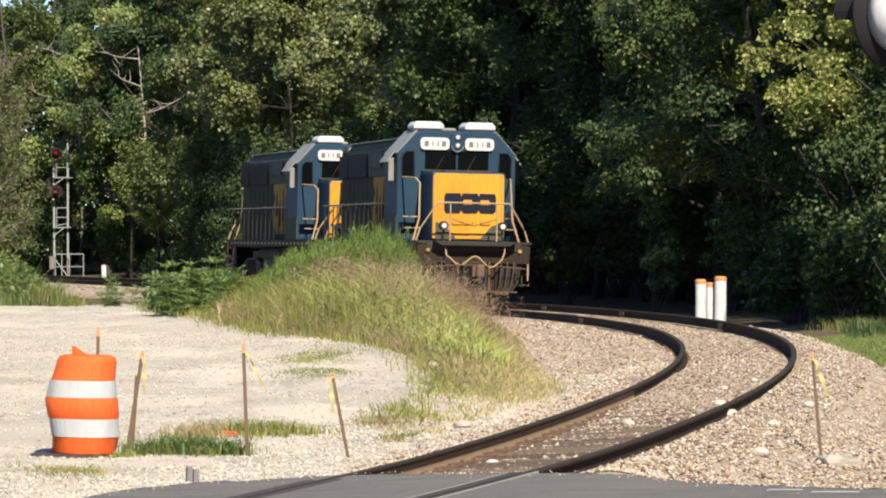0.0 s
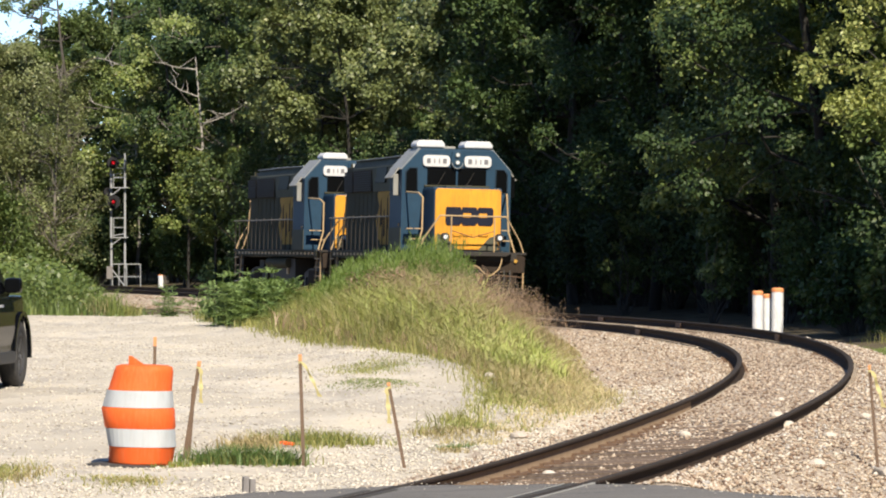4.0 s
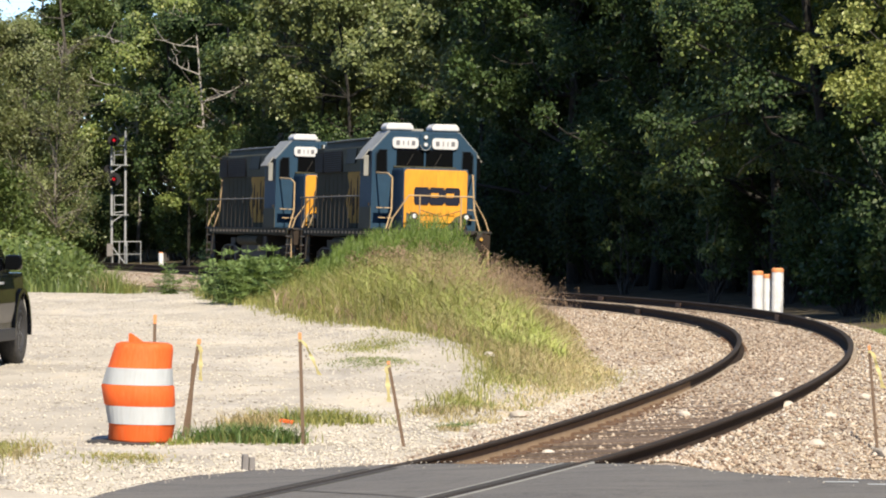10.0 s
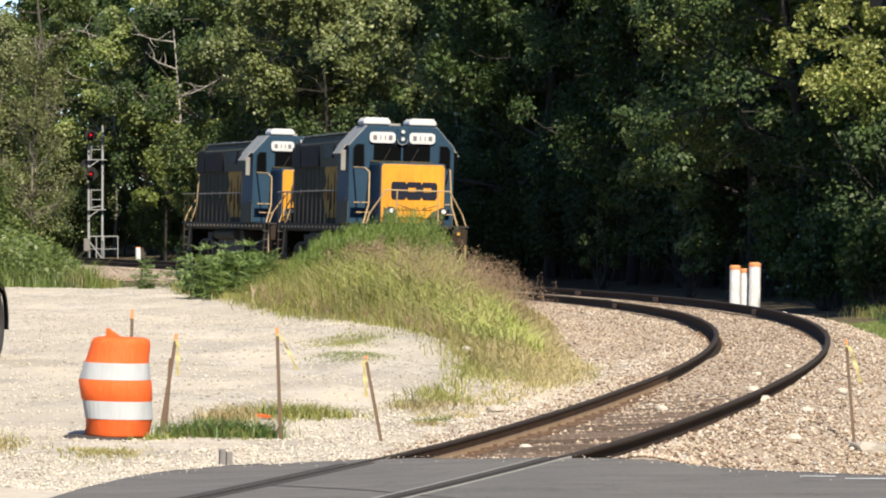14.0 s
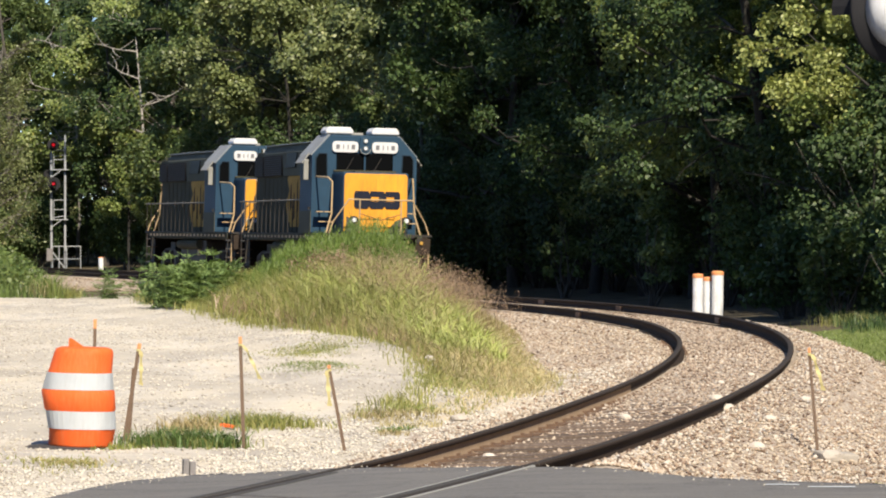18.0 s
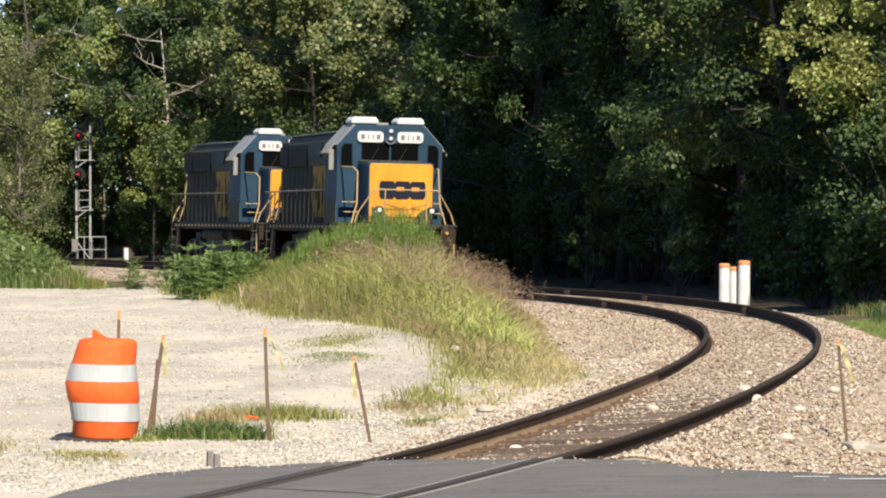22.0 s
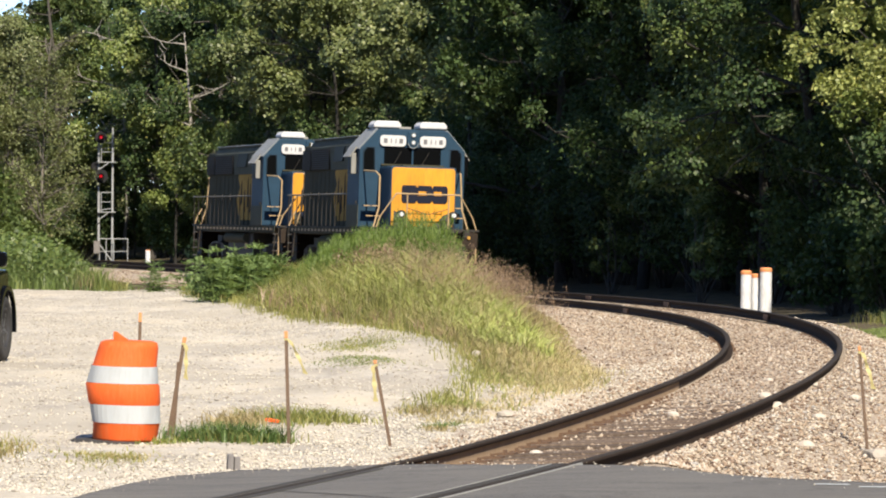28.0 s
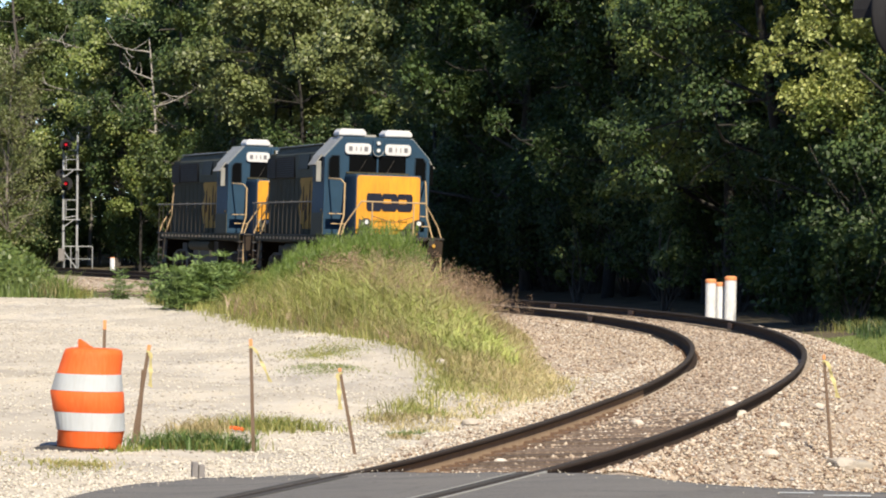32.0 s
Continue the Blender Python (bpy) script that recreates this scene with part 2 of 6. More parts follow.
GLASS = glassy("dark_cab_glass", (0.004, 0.0045, 0.005), 0.15, 0.12)
SIDEGLASS = glassy("grimy_side_glass", (0.006, 0.007, 0.008), 0.5, 0.05)
LENS = plain("clear_lens", (0.30, 0.31, 0.32), 0.08)
LAMPGLASS = plain("silvered_lamp_glass", (0.62, 0.64, 0.66), 0.2)
RED = plain("red_signal_lamp", (1.0, 0.015, 0.03), 0.3, 0, 0.35)
WHITE = painted("stained_post_plastic", (0.64, 0.65, 0.65), 0.5, (0.30, 0.275, 0.23), 0.75, 4)
ORANGE = painted("orange_plastic", (0.68, 0.105, 0.018), 0.6, (0.55, 0.20, 0.09), 0.45, 3, shine=0.2)
SHEET = painted("white_reflective_sheeting", (0.42, 0.45, 0.465), 0.75, (0.34, 0.33, 0.31), 0.4, 2, shine=0.1)
RUBBER = painted("black_rubber", (0.030, 0.029, 0.028), 0.85, (0.12, 0.11, 0.09), 0.5, 3)
STAKE = painted("grey_lath_wood", (0.13, 0.086, 0.057), 0.85, (0.07, 0.043, 0.025), 0.5, 6)
STUBGREY = painted("grey_stub_timber", (0.19, 0.18, 0.175), 0.85, (0.05, 0.045, 0.045), 0.5, 6)
TAPE = leafy("yellow_flagging_tape", (0.62, 0.52, 0.22), (0.66, 0.57, 0.28), (0.70, 0.61, 0.32), through_light=0.3)
MATTEBLACK = painted("matte_black_disc_paint", (0.018, 0.018, 0.02), 0.85, (0.04, 0.04, 0.04), 0.4, 3, shine=0.1)
CONC = painted("pale_concrete", (0.315, 0.285, 0.240), 0.9, (0.150, 0.128, 0.098), 0.5, 4)
CARBLACK = glassy("black_car_lacquer", (0.004, 0.0045, 0.006), 0.14, 0.14)
CARTRIM = plain("dark_plastic_trim", (0.03, 0.03, 0.032), 0.55)
BALLAST = stony("ballast_stone", [(0.0, (0.09, 0.055, 0.04)), (0.12, (0.24, 0.165, 0.115)), (0.35, (0.39, 0.305, 0.225)), (0.65, (0.47, 0.395, 0.305)), (0.86, (0.56, 0.50, 0.42)), (0.95, (0.60, 0.55, 0.475)), (1.0, (0.33, 0.32, 0.31))])
BROWNSTONE = stony("rusty_crib_ballast", [(0.0, (0.10, 0.065, 0.045)), (0.25, (0.26, 0.19, 0.14)), (0.55, (0.38, 0.30, 0.225)), (0.85, (0.50, 0.43, 0.345)), (0.95, (0.56, 0.50, 0.425)), (1.0, (0.30, 0.29, 0.28))])
LIMESTONE = stony("pale_limestone_gravel", [(0.0, (0.24, 0.22, 0.19)), (0.3, (0.53, 0.49, 0.41)), (0.8, (0.655, 0.62, 0.545)), (1.0, (0.35, 0.31, 0.265))])
LEAF_A = leafy("broad_green_leaves", (0.052, 0.085, 0.029), (0.146, 0.197, 0.066), (0.28, 0.30, 0.115))
LEAF_B = leafy("yellow_green_leaves", (0.10, 0.145, 0.04), (0.235, 0.29, 0.088), (0.43, 0.41, 0.13))
# deep green darkened further, to carry the shade inside the wood
LEAF_C = leafy("deep_green_shade_leaves", (0.024, 0.047, 0.020), (0.080, 0.127, 0.046), (0.21, 0.25, 0.095), shine=0.25)
# lighter copy of LEAF_A with sunlight put into the tone
LEAF_F = leafy("sunny_fine_leaves", (0.064, 0.10, 0.030), (0.195, 0.252, 0.078), (0.36, 0.37, 0.12), shine=0.28)
LEAF_GOLD = leafy("yellowing_leaves", (0.20, 0.24, 0.07), (0.41, 0.45, 0.17), (0.62, 0.57, 0.20))
LEAF_D = leafy("dry_olive_leaves", (0.13, 0.15, 0.065), (0.25, 0.285, 0.125), (0.38, 0.36, 0.19))
GRASS_A = leafy("fresh_tall_grass", (0.15, 0.19, 0.04), (0.33, 0.36, 0.10), (0.50, 0.46, 0.18), through_light=0.3)
FLANK = leafy("weathered_flank_grass", (0.19, 0.205, 0.06), (0.34, 0.335, 0.115), (0.48, 0.42, 0.19), through_light=0.34)
TUFTGREEN = leafy("deep_green_tuft", (0.06, 0.115, 0.03), (0.15, 0.235, 0.07), (0.26, 0.33, 0.12), through_light=0.3)
GRASS_B = leafy("dry_tall_grass", (0.25, 0.20, 0.09), (0.47, 0.38, 0.205), (0.61, 0.51, 0.32), through_light=0.3)
SEED = leafy("brown_seed_heads", (0.20, 0.125, 0.09), (0.42, 0.29, 0.205), (0.58, 0.45, 0.32), through_light=0.32)
STRAW = leafy("pale_straw_grass", (0.36, 0.30, 0.15), (0.58, 0.49, 0.28), (0.68, 0.58, 0.38), through_light=0.3)
BARK = barky("grey_bark", (0.035, 0.03, 0.025), (0.10, 0.09, 0.075))
# bark copy darkened to stand for trunks in shade
DARKBARK = barky("shade_dark_bark", (0.012, 0.011, 0.009), (0.035, 0.032, 0.026))
TWIGBARK = barky("grey_twig_bark", (0.09, 0.08, 0.065), (0.20, 0.18, 0.15))
PALEBARK = barky("bleached_dead_wood", (0.18, 0.165, 0.145), (0.36, 0.34, 0.305))
BANKGREEN = leafy("bank_weed_leaves", (0.06, 0.10, 0.028), (0.15, 0.205, 0.06), (0.28, 0.30, 0.10), through_light=0.32)
# leaf tone raised to look sunlit behind the train
LEAF_E = leafy("pale_sunny_leaves", (0.082, 0.11, 0.040), (0.205, 0.242, 0.095), (0.36, 0.37, 0.15))
CAPORANGE = painted("faded_orange_cap", (0.62, 0.24, 0.09), 0.6, (0.4, 0.25, 0.15), 0.3, 4)
GRASS_C = leafy("feathery_green_shoots", (0.065, 0.115, 0.02), (0.16, 0.235, 0.052), (0.29, 0.34, 0.11), through_light=0.3)
SOOT = painted("sooty_brown_steel", (0.028, 0.021, 0.016), 0.8, (0.08, 0.05, 0.03), 0.5, shine=0.1)


# ---- mesh tools ----
class Shape:
    """Collects the faces of one mesh."""

    def __init__(self):
        self.bm = bmesh.new()

    def box(self, x, y, z, sx, sy, sz, m=None, bevel=0.0):
        """A box centred on x, y with its foot at z."""
        made = bmesh.ops.create_cube(self.bm, size=1.0, matrix=(m or Matrix()) @ Matrix.Translation((x, y, z + sz / 2)) @ Matrix.Diagonal((sx, sy, sz, 1)))
        if bevel:
            edges = list({e for v in made["verts"] for e in v.link_edges})
            bmesh.ops.bevel(self.bm, geom=edges, offset=bevel, segments=2, affect="EDGES", profile=0.6)
        return self

    def tube(self, p, q, r, n=8, r2=None):
        p, q = Vector(p), Vector(q)
        d = q - p
        m = Matrix.Translation((p + q) / 2) @ d.to_track_quat("Z", "Y").to_matrix().to_4x4()
        bmesh.ops.create_cone(self.bm, cap_ends=True, segments=n, radius1=r, radius2=r if r2 is None else r2, depth=d.length, matrix=m)
        return self

    def pipe(self, pts, r, n=6):
        for a, b in zip(pts, pts[1:]):
            self.tube(a, b, r, n)
        for a in pts[1:-1]:
            bmesh.ops.create_icosphere(self.bm, subdivisions=1, radius=r, matrix=Matrix.Translation(a))
        return self

    def prism(self, outline, axis, a, b, bevel=0.0):
        """An outline (two coordinates a point) pushed along axis from a to b."""
        put = {"x": lambda u, v, w: (w, u, v), "y": lambda u, v, w: (u, w, v), "z": lambda u, v, w: (u, v, w)}[axis]
        lo = [self.bm.verts.new(put(u, v, a)) for u, v in outline]
        hi = [self.bm.verts.new(put(u, v, b)) for u, v in outline]
        fs = [self.bm.faces.new(lo), self.bm.faces.new(hi)]
        for i in range(len(lo)):
            j = (i + 1) % len(lo)
            fs.append(self.bm.faces.new((lo[i], lo[j], hi[j], hi[i])))
        bmesh.ops.recalc_face_normals(self.bm, faces=fs)
        if bevel:
            bmesh.ops.bevel(self.bm, geom=list({e for f in fs for e in f.edges}), offset=bevel, segments=2, affect="EDGES", profile=0.6)
        return self

    def lathe(self, profile, n=32, centre=(0, 0, 0), m=None):
        """A profile of (radius, height) turned round the z axis."""
        m = (m or Matrix()) @ Matrix.Translation(centre)
        rings = [[self.bm.verts.new(m @ Vector((r * math.cos(2 * math.pi * i / n), r * math.sin(2 * math.pi * i / n), h))) for i in range(n)] for r, h in profile]
        fs = []
        for lo, hi in zip(rings, rings[1:]):
            for i in range(n):
                j = (i + 1) % n
                fs.append(self.bm.faces.new((lo[i], lo[j], hi[j], hi[i])))
        fs.append(self.bm.faces.new(rings[0][::-1]))
        fs.append(self.bm.faces.new(rings[-1]))
        return self


def mesh_of(name, shape, material, smooth=False):
    me = bpy.data.meshes.new(name)
    bm = shape.bm if isinstance(shape, Shape) else shape
    bm.to_mesh(me)
    bm.free()
    me.materials.append(material)
    if smooth:
        me.shade_smooth()
    return me


def part(name, shape, material, parent=None, label="", smooth=False, m=None):
    ob = new(name, shape if isinstance(shape, bpy.types.Mesh) else mesh_of(name, shape, material, smooth))
    if parent:
        ob.parent = parent
    if m is not None:
        ob.matrix_basis = m
    return tagged(ob, label)


def raw_mesh(name, verts, faces, material, smooth=False):
    """A mesh from arrays: verts (n, 3), faces (k, 3 or 4)."""
    me = bpy.data.meshes.new(name)
    verts, faces = np.asarray(verts, np.float32), np.asarray(faces, np.int32)
    k = faces.shape[1]
    me.vertices.add(len(verts))
    me.vertices.foreach_set("co", verts.ravel())
    me.loops.add(faces.size)
    me.loops.foreach_set("vertex_index", faces.ravel())
    me.polygons.add(len(faces))
    me.polygons.foreach_set("loop_start", np.arange(len(faces), dtype=np.int32) * k)
    me.update(calc_edges=True)
    me.materials.append(material)
    if smooth:
        me.shade_smooth()
    return me


# ---- lie of the land ----
BEND = [(0, .40), (20, .31), (35, .225), (45, .166), (60, .086), (80, -.008), (100, -.09), (117, -.141), (140, -.188), (180, -.275), (260, -.45)]
LEVEL = [(0, 0.0), (35, .002), (45, .058), (60, .084), (80, .01), (100, -.125), (117, -.25), (150, -.30), (260, -.36)]
LOT = [(-50, -.06), (22, -.06), (30, -.10), (34, -.18), (41, -.29), (57, -.10), (75, .10), (90, .22), (96, .12), (104, -.5), (130, -.9), (200, -.7), (400, -.5)]
BANK = [(-50, -.06), (28, -.06), (33, -.14), (38, -.22), (60, -.12), (80, -.18), (110, -.5), (200, -.6), (400, -.5)]
TY = np.arange(0, 260.01, 0.25)
TS = np.interp(TY, *zip(*BEND))
TX = np.concatenate([[0], np.cumsum((TS[1:] + TS[:-1]) / 8)])
TX += 4.845 - np.interp(60, TY, TX)
CANT = 0.045
TL = np.concatenate([[0], np.cumsum(np.hypot(np.diff(TX), 0.25))])


def on_track(s, side=0.0, up=0.0):
    """The place on the track at s metres along it, side metres to the right."""
    x, y, k = np.interp(s, TL, TX), np.interp(s, TL, TY), np.interp(np.interp(s, TL, TY), TY, TS)
    n = math.hypot(1, k)
    return Vector((x + side / n, y - side * k / n, np.interp(y, *zip(*LEVEL)) + up + side * CANT))


def off_track(x, y):
    k = np.interp(y, TY, TS)
    return (x - np.interp(y, TY, TX)) / np.hypot(1, k)


def ground_z(x, y):
    x, y = np.asarray(x, float), np.asarray(y, float)
    d = off_track(x, y)
    rail = np.interp(y, *zip(*LEVEL))
    bed = rail - .167 + np.clip(d, -1.5, 1.5) * CANT - np.clip(np.abs(d) - 1.55, 0, 9) * .42
    bed = bed + (.045 * np.clip((y - 41) / 8, 0, 1) * np.clip((64 - y) / 9, 0, 1) - .035 * np.clip((y - 58) / 8, 0, 1)) * (np.abs(d) < 1.7)
    bed = bed + .10 * np.exp(-((d - 1.12) / .32) ** 2) * np.clip((86 - y) / 10, 0, 1)
    k = np.clip((np.abs(d) - 2.3) / 2.7, 0, 1)
    k = k * k * (3 - 2 * k)
    base = np.where(d < 0, np.interp(y, *zip(*LOT)), np.interp(y, *zip(*BANK)))
    base = np.minimum(base, rail - .34) * (1 - k) + base * k
    w = np.clip((y - 100) / 30, 0, 1)
    base = base + np.clip(np.abs(d) - 6, 0, 40) * 0.035 * w
    hump = 0.55 * np.exp(-((x - np.interp(y, (55, 75, 95), (1.2, 0.0, -2.5))) / 2.0) ** 2 - ((y - 76) / 13) ** 2)
    base = base + np.where(d < -2.0, hump * np.clip((-d - 2.0) / 1.5, 0, 1), 0)
    top = np.maximum(base, bed)
    soft = 0.04 * np.exp(-((base - bed) / 0.08) ** 2) * (np.abs(d) > 1.7)
    rough = 0.018 * np.sin(x * 3.1 + np.sin(y * 1.7)) * np.sin(y * 2.3 + 1.3 * np.sin(x * 2.1)) + 0.02 * np.sin(x * .8 + y * .45)
    ridge = .048 * np.sin(y * .95 + x * 1.5 + 1.2 * np.sin(x * .8)) * np.exp(-((x + .2) / 1.9) ** 2) * np.clip((y - 43) / 4, 0, 1) * np.clip((72 - y) / 6, 0, 1) * (d < -2.4)
    return top + soft + ridge + rough * np.where(np.abs(d) < 1.6, 0.2, 1)


def gz(x, y):
    return float(ground_z(x, y))


ROAD_EDGE = [(-60, 14), (-6, 22.5), (-2.4, 29.0), (-2.14, 30.9), (-1.83, 32.2), (-1.27, 33.3), (-.24, 33.6), (.49, 33.0), (1.41, 32.1), (2.0, 30.9), (2.3, 30.3), (3.31, 29.6), (6, 28.2), (60, 13)]


def lot_mask(x, y):
    """How much of the surface is pale limestone: the yard left of the mound."""
    d = off_track(x, y)
    rim = np.interp(y, (30, 45, 52, 56, 59, 62, 66, 69, 72.4, 75.3, 80, 92), (1.2, 1.9, 1.3, 1.0, .75, .25, -.5, -1.4, -2.05, -2.5, -3.2, -5.0))
    return np.clip((rim - x) / 1.0 + 0.5, 0, 1) * np.clip((97 - y) / 3, 0, 1) * (d < -1.2)


def make_ground():
    xs = np.unique(np.concatenate([np.linspace(-1500, -60, 14), np.linspace(-60, -14, 24), np.arange(-14, 14.01, 0.25), np.linspace(14, 60, 24), np.linspace(60, 1500, 14)]).round(3))
    ys = np.unique(np.concatenate([np.linspace(-1500, -20, 12), np.linspace(-20, 26, 14), np.arange(26, 112, 0.3), np.arange(112, 260, 2.0), np.linspace(260, 2500, 16)]).round(3))
    X, Y = np.meshgrid(xs, ys)
    Z = ground_z(X, Y)
    under = Y < np.interp(X, *zip(*ROAD_EDGE)) + 0.1
    Z = np.where(under, np.minimum(Z, -0.12), Z)
    n, k = X.shape
    idx = np.arange(n * k).reshape(n, k)
    faces = np.stack([idx[:-1, :-1], idx[:-1, 1:], idx[1:, 1:], idx[1:, :-1]], -1).reshape(-1, 4)
    me = raw_mesh("ground", np.stack([X, Y, Z], -1).reshape(-1, 3), faces, GROUND, True)
    d = off_track(X, Y)
    lot = lot_mask(X, Y)
    right = np.interp(Y, (30, 50, 56, 65, 75, 84, 90, 110, 130), (9, 3.2, 2.1, 1.75, 1.65, 1.8, 1.8, 1.6, 1.6))
    bal = np.clip((right - d) / .6 + .5, 0, 1) * np.clip((d + 3.4) / .8 + .5, 0, 1) * (1 - lot * (d < -2.2))
    sod = np.clip((d - np.interp(Y, (30, 50, 56, 65, 75, 84, 88), (9.5, 3.1, 2.0, 1.65, 1.5, 1.9, 5))) / .8, 0, 1) * (Y < 104) + np.clip((-d - 3) / 1, 0, 1) * (1 - lot) * np.interp(Y, (56, 64), (.1, .9)) * (Y < 105)
    edge = Y - np.interp(X, *zip(*ROAD_EDGE))
    sand = np.clip(1.3 - edge / 1.1, 0, 1) * (np.abs(d) > 2) * np.interp(X, (-6, -2.2, -1.5, 2.0, 2.6), (1, 1, .2, .2, 1)) + 1.1 * np.exp(-((X - np.interp(Y, (42, 48, 56), (.9, 1.5, 2.1))) / .9) ** 2 - ((Y - 49.5) / 6) ** 2)
    for key, val in (("sand", np.clip(sand, 0, 1)), ("lot", lot), ("ballast", bal), ("sod", np.clip(sod, 0, 1))):
        a = me.attributes.new(key, "FLOAT", "POINT")
        a.data.foreach_set("value", val.astype(np.float32).ravel())
    tagged(new("ground", me), "pale gravel yard and soil beside a curved railway", "ground", kind="structure")


def road_z(x, y):
    """The road leans with the track over the crossing."""
    return -.005 + CANT * np.clip(off_track(x, y), -1.5, 1.5) * np.clip((np.asarray(y, float) - 8) / 10, 0, 1)


def make_road():
    xs = np.concatenate([np.linspace(-60, -7, 12), np.arange(-6.5, 6.51, 0.1), np.linspace(7, 60, 12)])
    rnd = np.random.RandomState(4)
    edge = np.interp(xs, *zip(*ROAD_EDGE)) + np.where(np.abs(xs) < 7, rnd.normal(0, 0.05, len(xs)), 0)
    rows = [edge, edge - 0.04, edge - 0.5] + [edge - k for k in (1, 1.7, 2.4, 3.2, 4, 5, 6, 8)] + [np.full(len(xs), 6.0), np.full(len(xs), -45.0)]
    tops = [-0.30, -0.015] + [0.0] * 11
    V = np.concatenate([np.stack([xs, r, z + road_z(xs, r)], -1) for r, z in zip(rows, tops)])
    k = len(xs)
    idx = np.arange(len(V)).reshape(len(rows), k)
    faces = np.stack([idx[:-1, :-1], idx[1:, :-1], idx[1:, 1:], idx[:-1, 1:]], -1).reshape(-1, 4)
    road = tagged(new("road", raw_mesh("road", V, faces, ASPHALT)), "worn grey asphalt road over the level crossing", "road", kind="structure")
    return road


RAIL = [(u, v * .85) for u, v in ((-.07, 0), (.07, 0), (.07, .012), (.012, .032), (.010, .135), (.036, .145), (.036, .178), (.028, .186), (-.028, .186), (-.036, .178), (-.036, .145), (-.010, .135), (-.012, .032), (-.07, .012))]


def sweep(outline, s0, s1, step, side, up):
    """An outline swept along the track from s0 to s1."""
    ss = np.arange(s0, s1, step)
    V, n = [], len(outline)
    for s in ss:
        for u, v in outline:
            V.append(on_track(s, side + u, up + v))
    F = []
    for i in range(len(ss) - 1):
        for j in range(n):
            a, b = i * n + j, i * n + (j + 1) % n
            F.append((a, b, b + n, a + n))
    return V, F


TIES = []


def make_track():
    track = tagged(new("railway_track"), "rusty curved single railway track on stone ballast", "railway track", kind="structure")
    for side in (-0.7525, 0.7525):
        V, F = sweep(RAIL, 15, 245, 0.6, side, -0.158)
        me = raw_mesh("rail", V, F, RAILWEB)
        me.materials.append(RAILTOP)
        me.materials.append(RAILFOOT)
        # tan near feet and left web hold sunlight as well as dust
        tops = np.array([1 if j in (6, 7, 8) else 2 if i < 60 and (j in (1, 2, 12, 13) or (side < 0 and j in (3, 11))) else 0 for i in range(len(F) // 14) for j in range(14)], np.int32)
        me.polygons.foreach_set("material_index", tops)
        part("rail", me, None, track, "brown rusted rail with a worn head")
    tie = Shape()
    tie.box(0, 0, -.17, 2.6, .22, .17, bevel=.012)
    tie_me = mesh_of("tie", tie, TIMBER)
    plate = Shape()
    for sx in (-.7525, .7525):
        plate.box(sx, 0, 0, .36, .18, .014)
        for ox, oy in ((-.1, .05), (.1, -.05)):
            plate.box(sx + ox, oy, .01, .03, .03, .03)
    plate_me = mesh_of("tie_plate", plate, RUST)
    rnd = random.Random(3)
    s = 34.9
    while s < 175:
        p, q = on_track(s), on_track(s + .1)
        a = math.degrees(math.atan2(q.y - p.y, q.x - p.x)) - 90 + rnd.uniform(-1.5, 1.5)
        m = pose(p.x, p.y, p.z - .140 - .066 * min(1, max(0, (p.y - 52) / 8)) + rnd.uniform(-.012, .006), 0, -2.6, a)
        t = part("tie", tie_me, None, track, m=m)
        TIES.append(s)
        if s < 75:
            part("tie_plates", plate_me, None, t, "rusty plates and spikes")
        s += 0.51 + rnd.uniform(-.03, .03)
    # joint bars on the outer faces of the rails
    bar = mesh_of("joint_bar", Shape().box(0, 0, 0, .05, .75, .10, bevel=.01), RUST)
    for s, side in ((96, -.7525), (113, .7525), (101, .7525), (84, .7525)):
        p, q = on_track(s, side - .035, -.14), on_track(s + .1, side - .035, -.14)
        part("joint_bar", bar, None, track, "bolted steel joint bar", m=pose(p.x, p.y, p.z, 0, 0, math.degrees(math.atan2(q.y - p.y, q.x - p.x)) - 90))
    # flangeway fillers in the road
    for side, w, mt, lab in ((-.66, .07, RUBBER, "black rubber flangeway strip"), (.66, .07, RUBBER, "black rubber flangeway strip"), (.595, .012, ROOFGREY, "pale worn edge of the flangeway"), (.815, .022, ROOFGREY, "pale worn filler along the rail"), (-.86, .06, RUBBER, "dark joint in the asphalt")):
        V, F = sweep([(-w / 2, -.06), (w / 2, -.06), (w / 2, 0), (-w / 2, 0)], 20, 34.4, .5, side, .0)
        part("flangeway_strip", raw_mesh("flangeway_strip", V, F, mt), None, track, lab)
    return track


make_ground()
ROAD = make_road()
make_track()


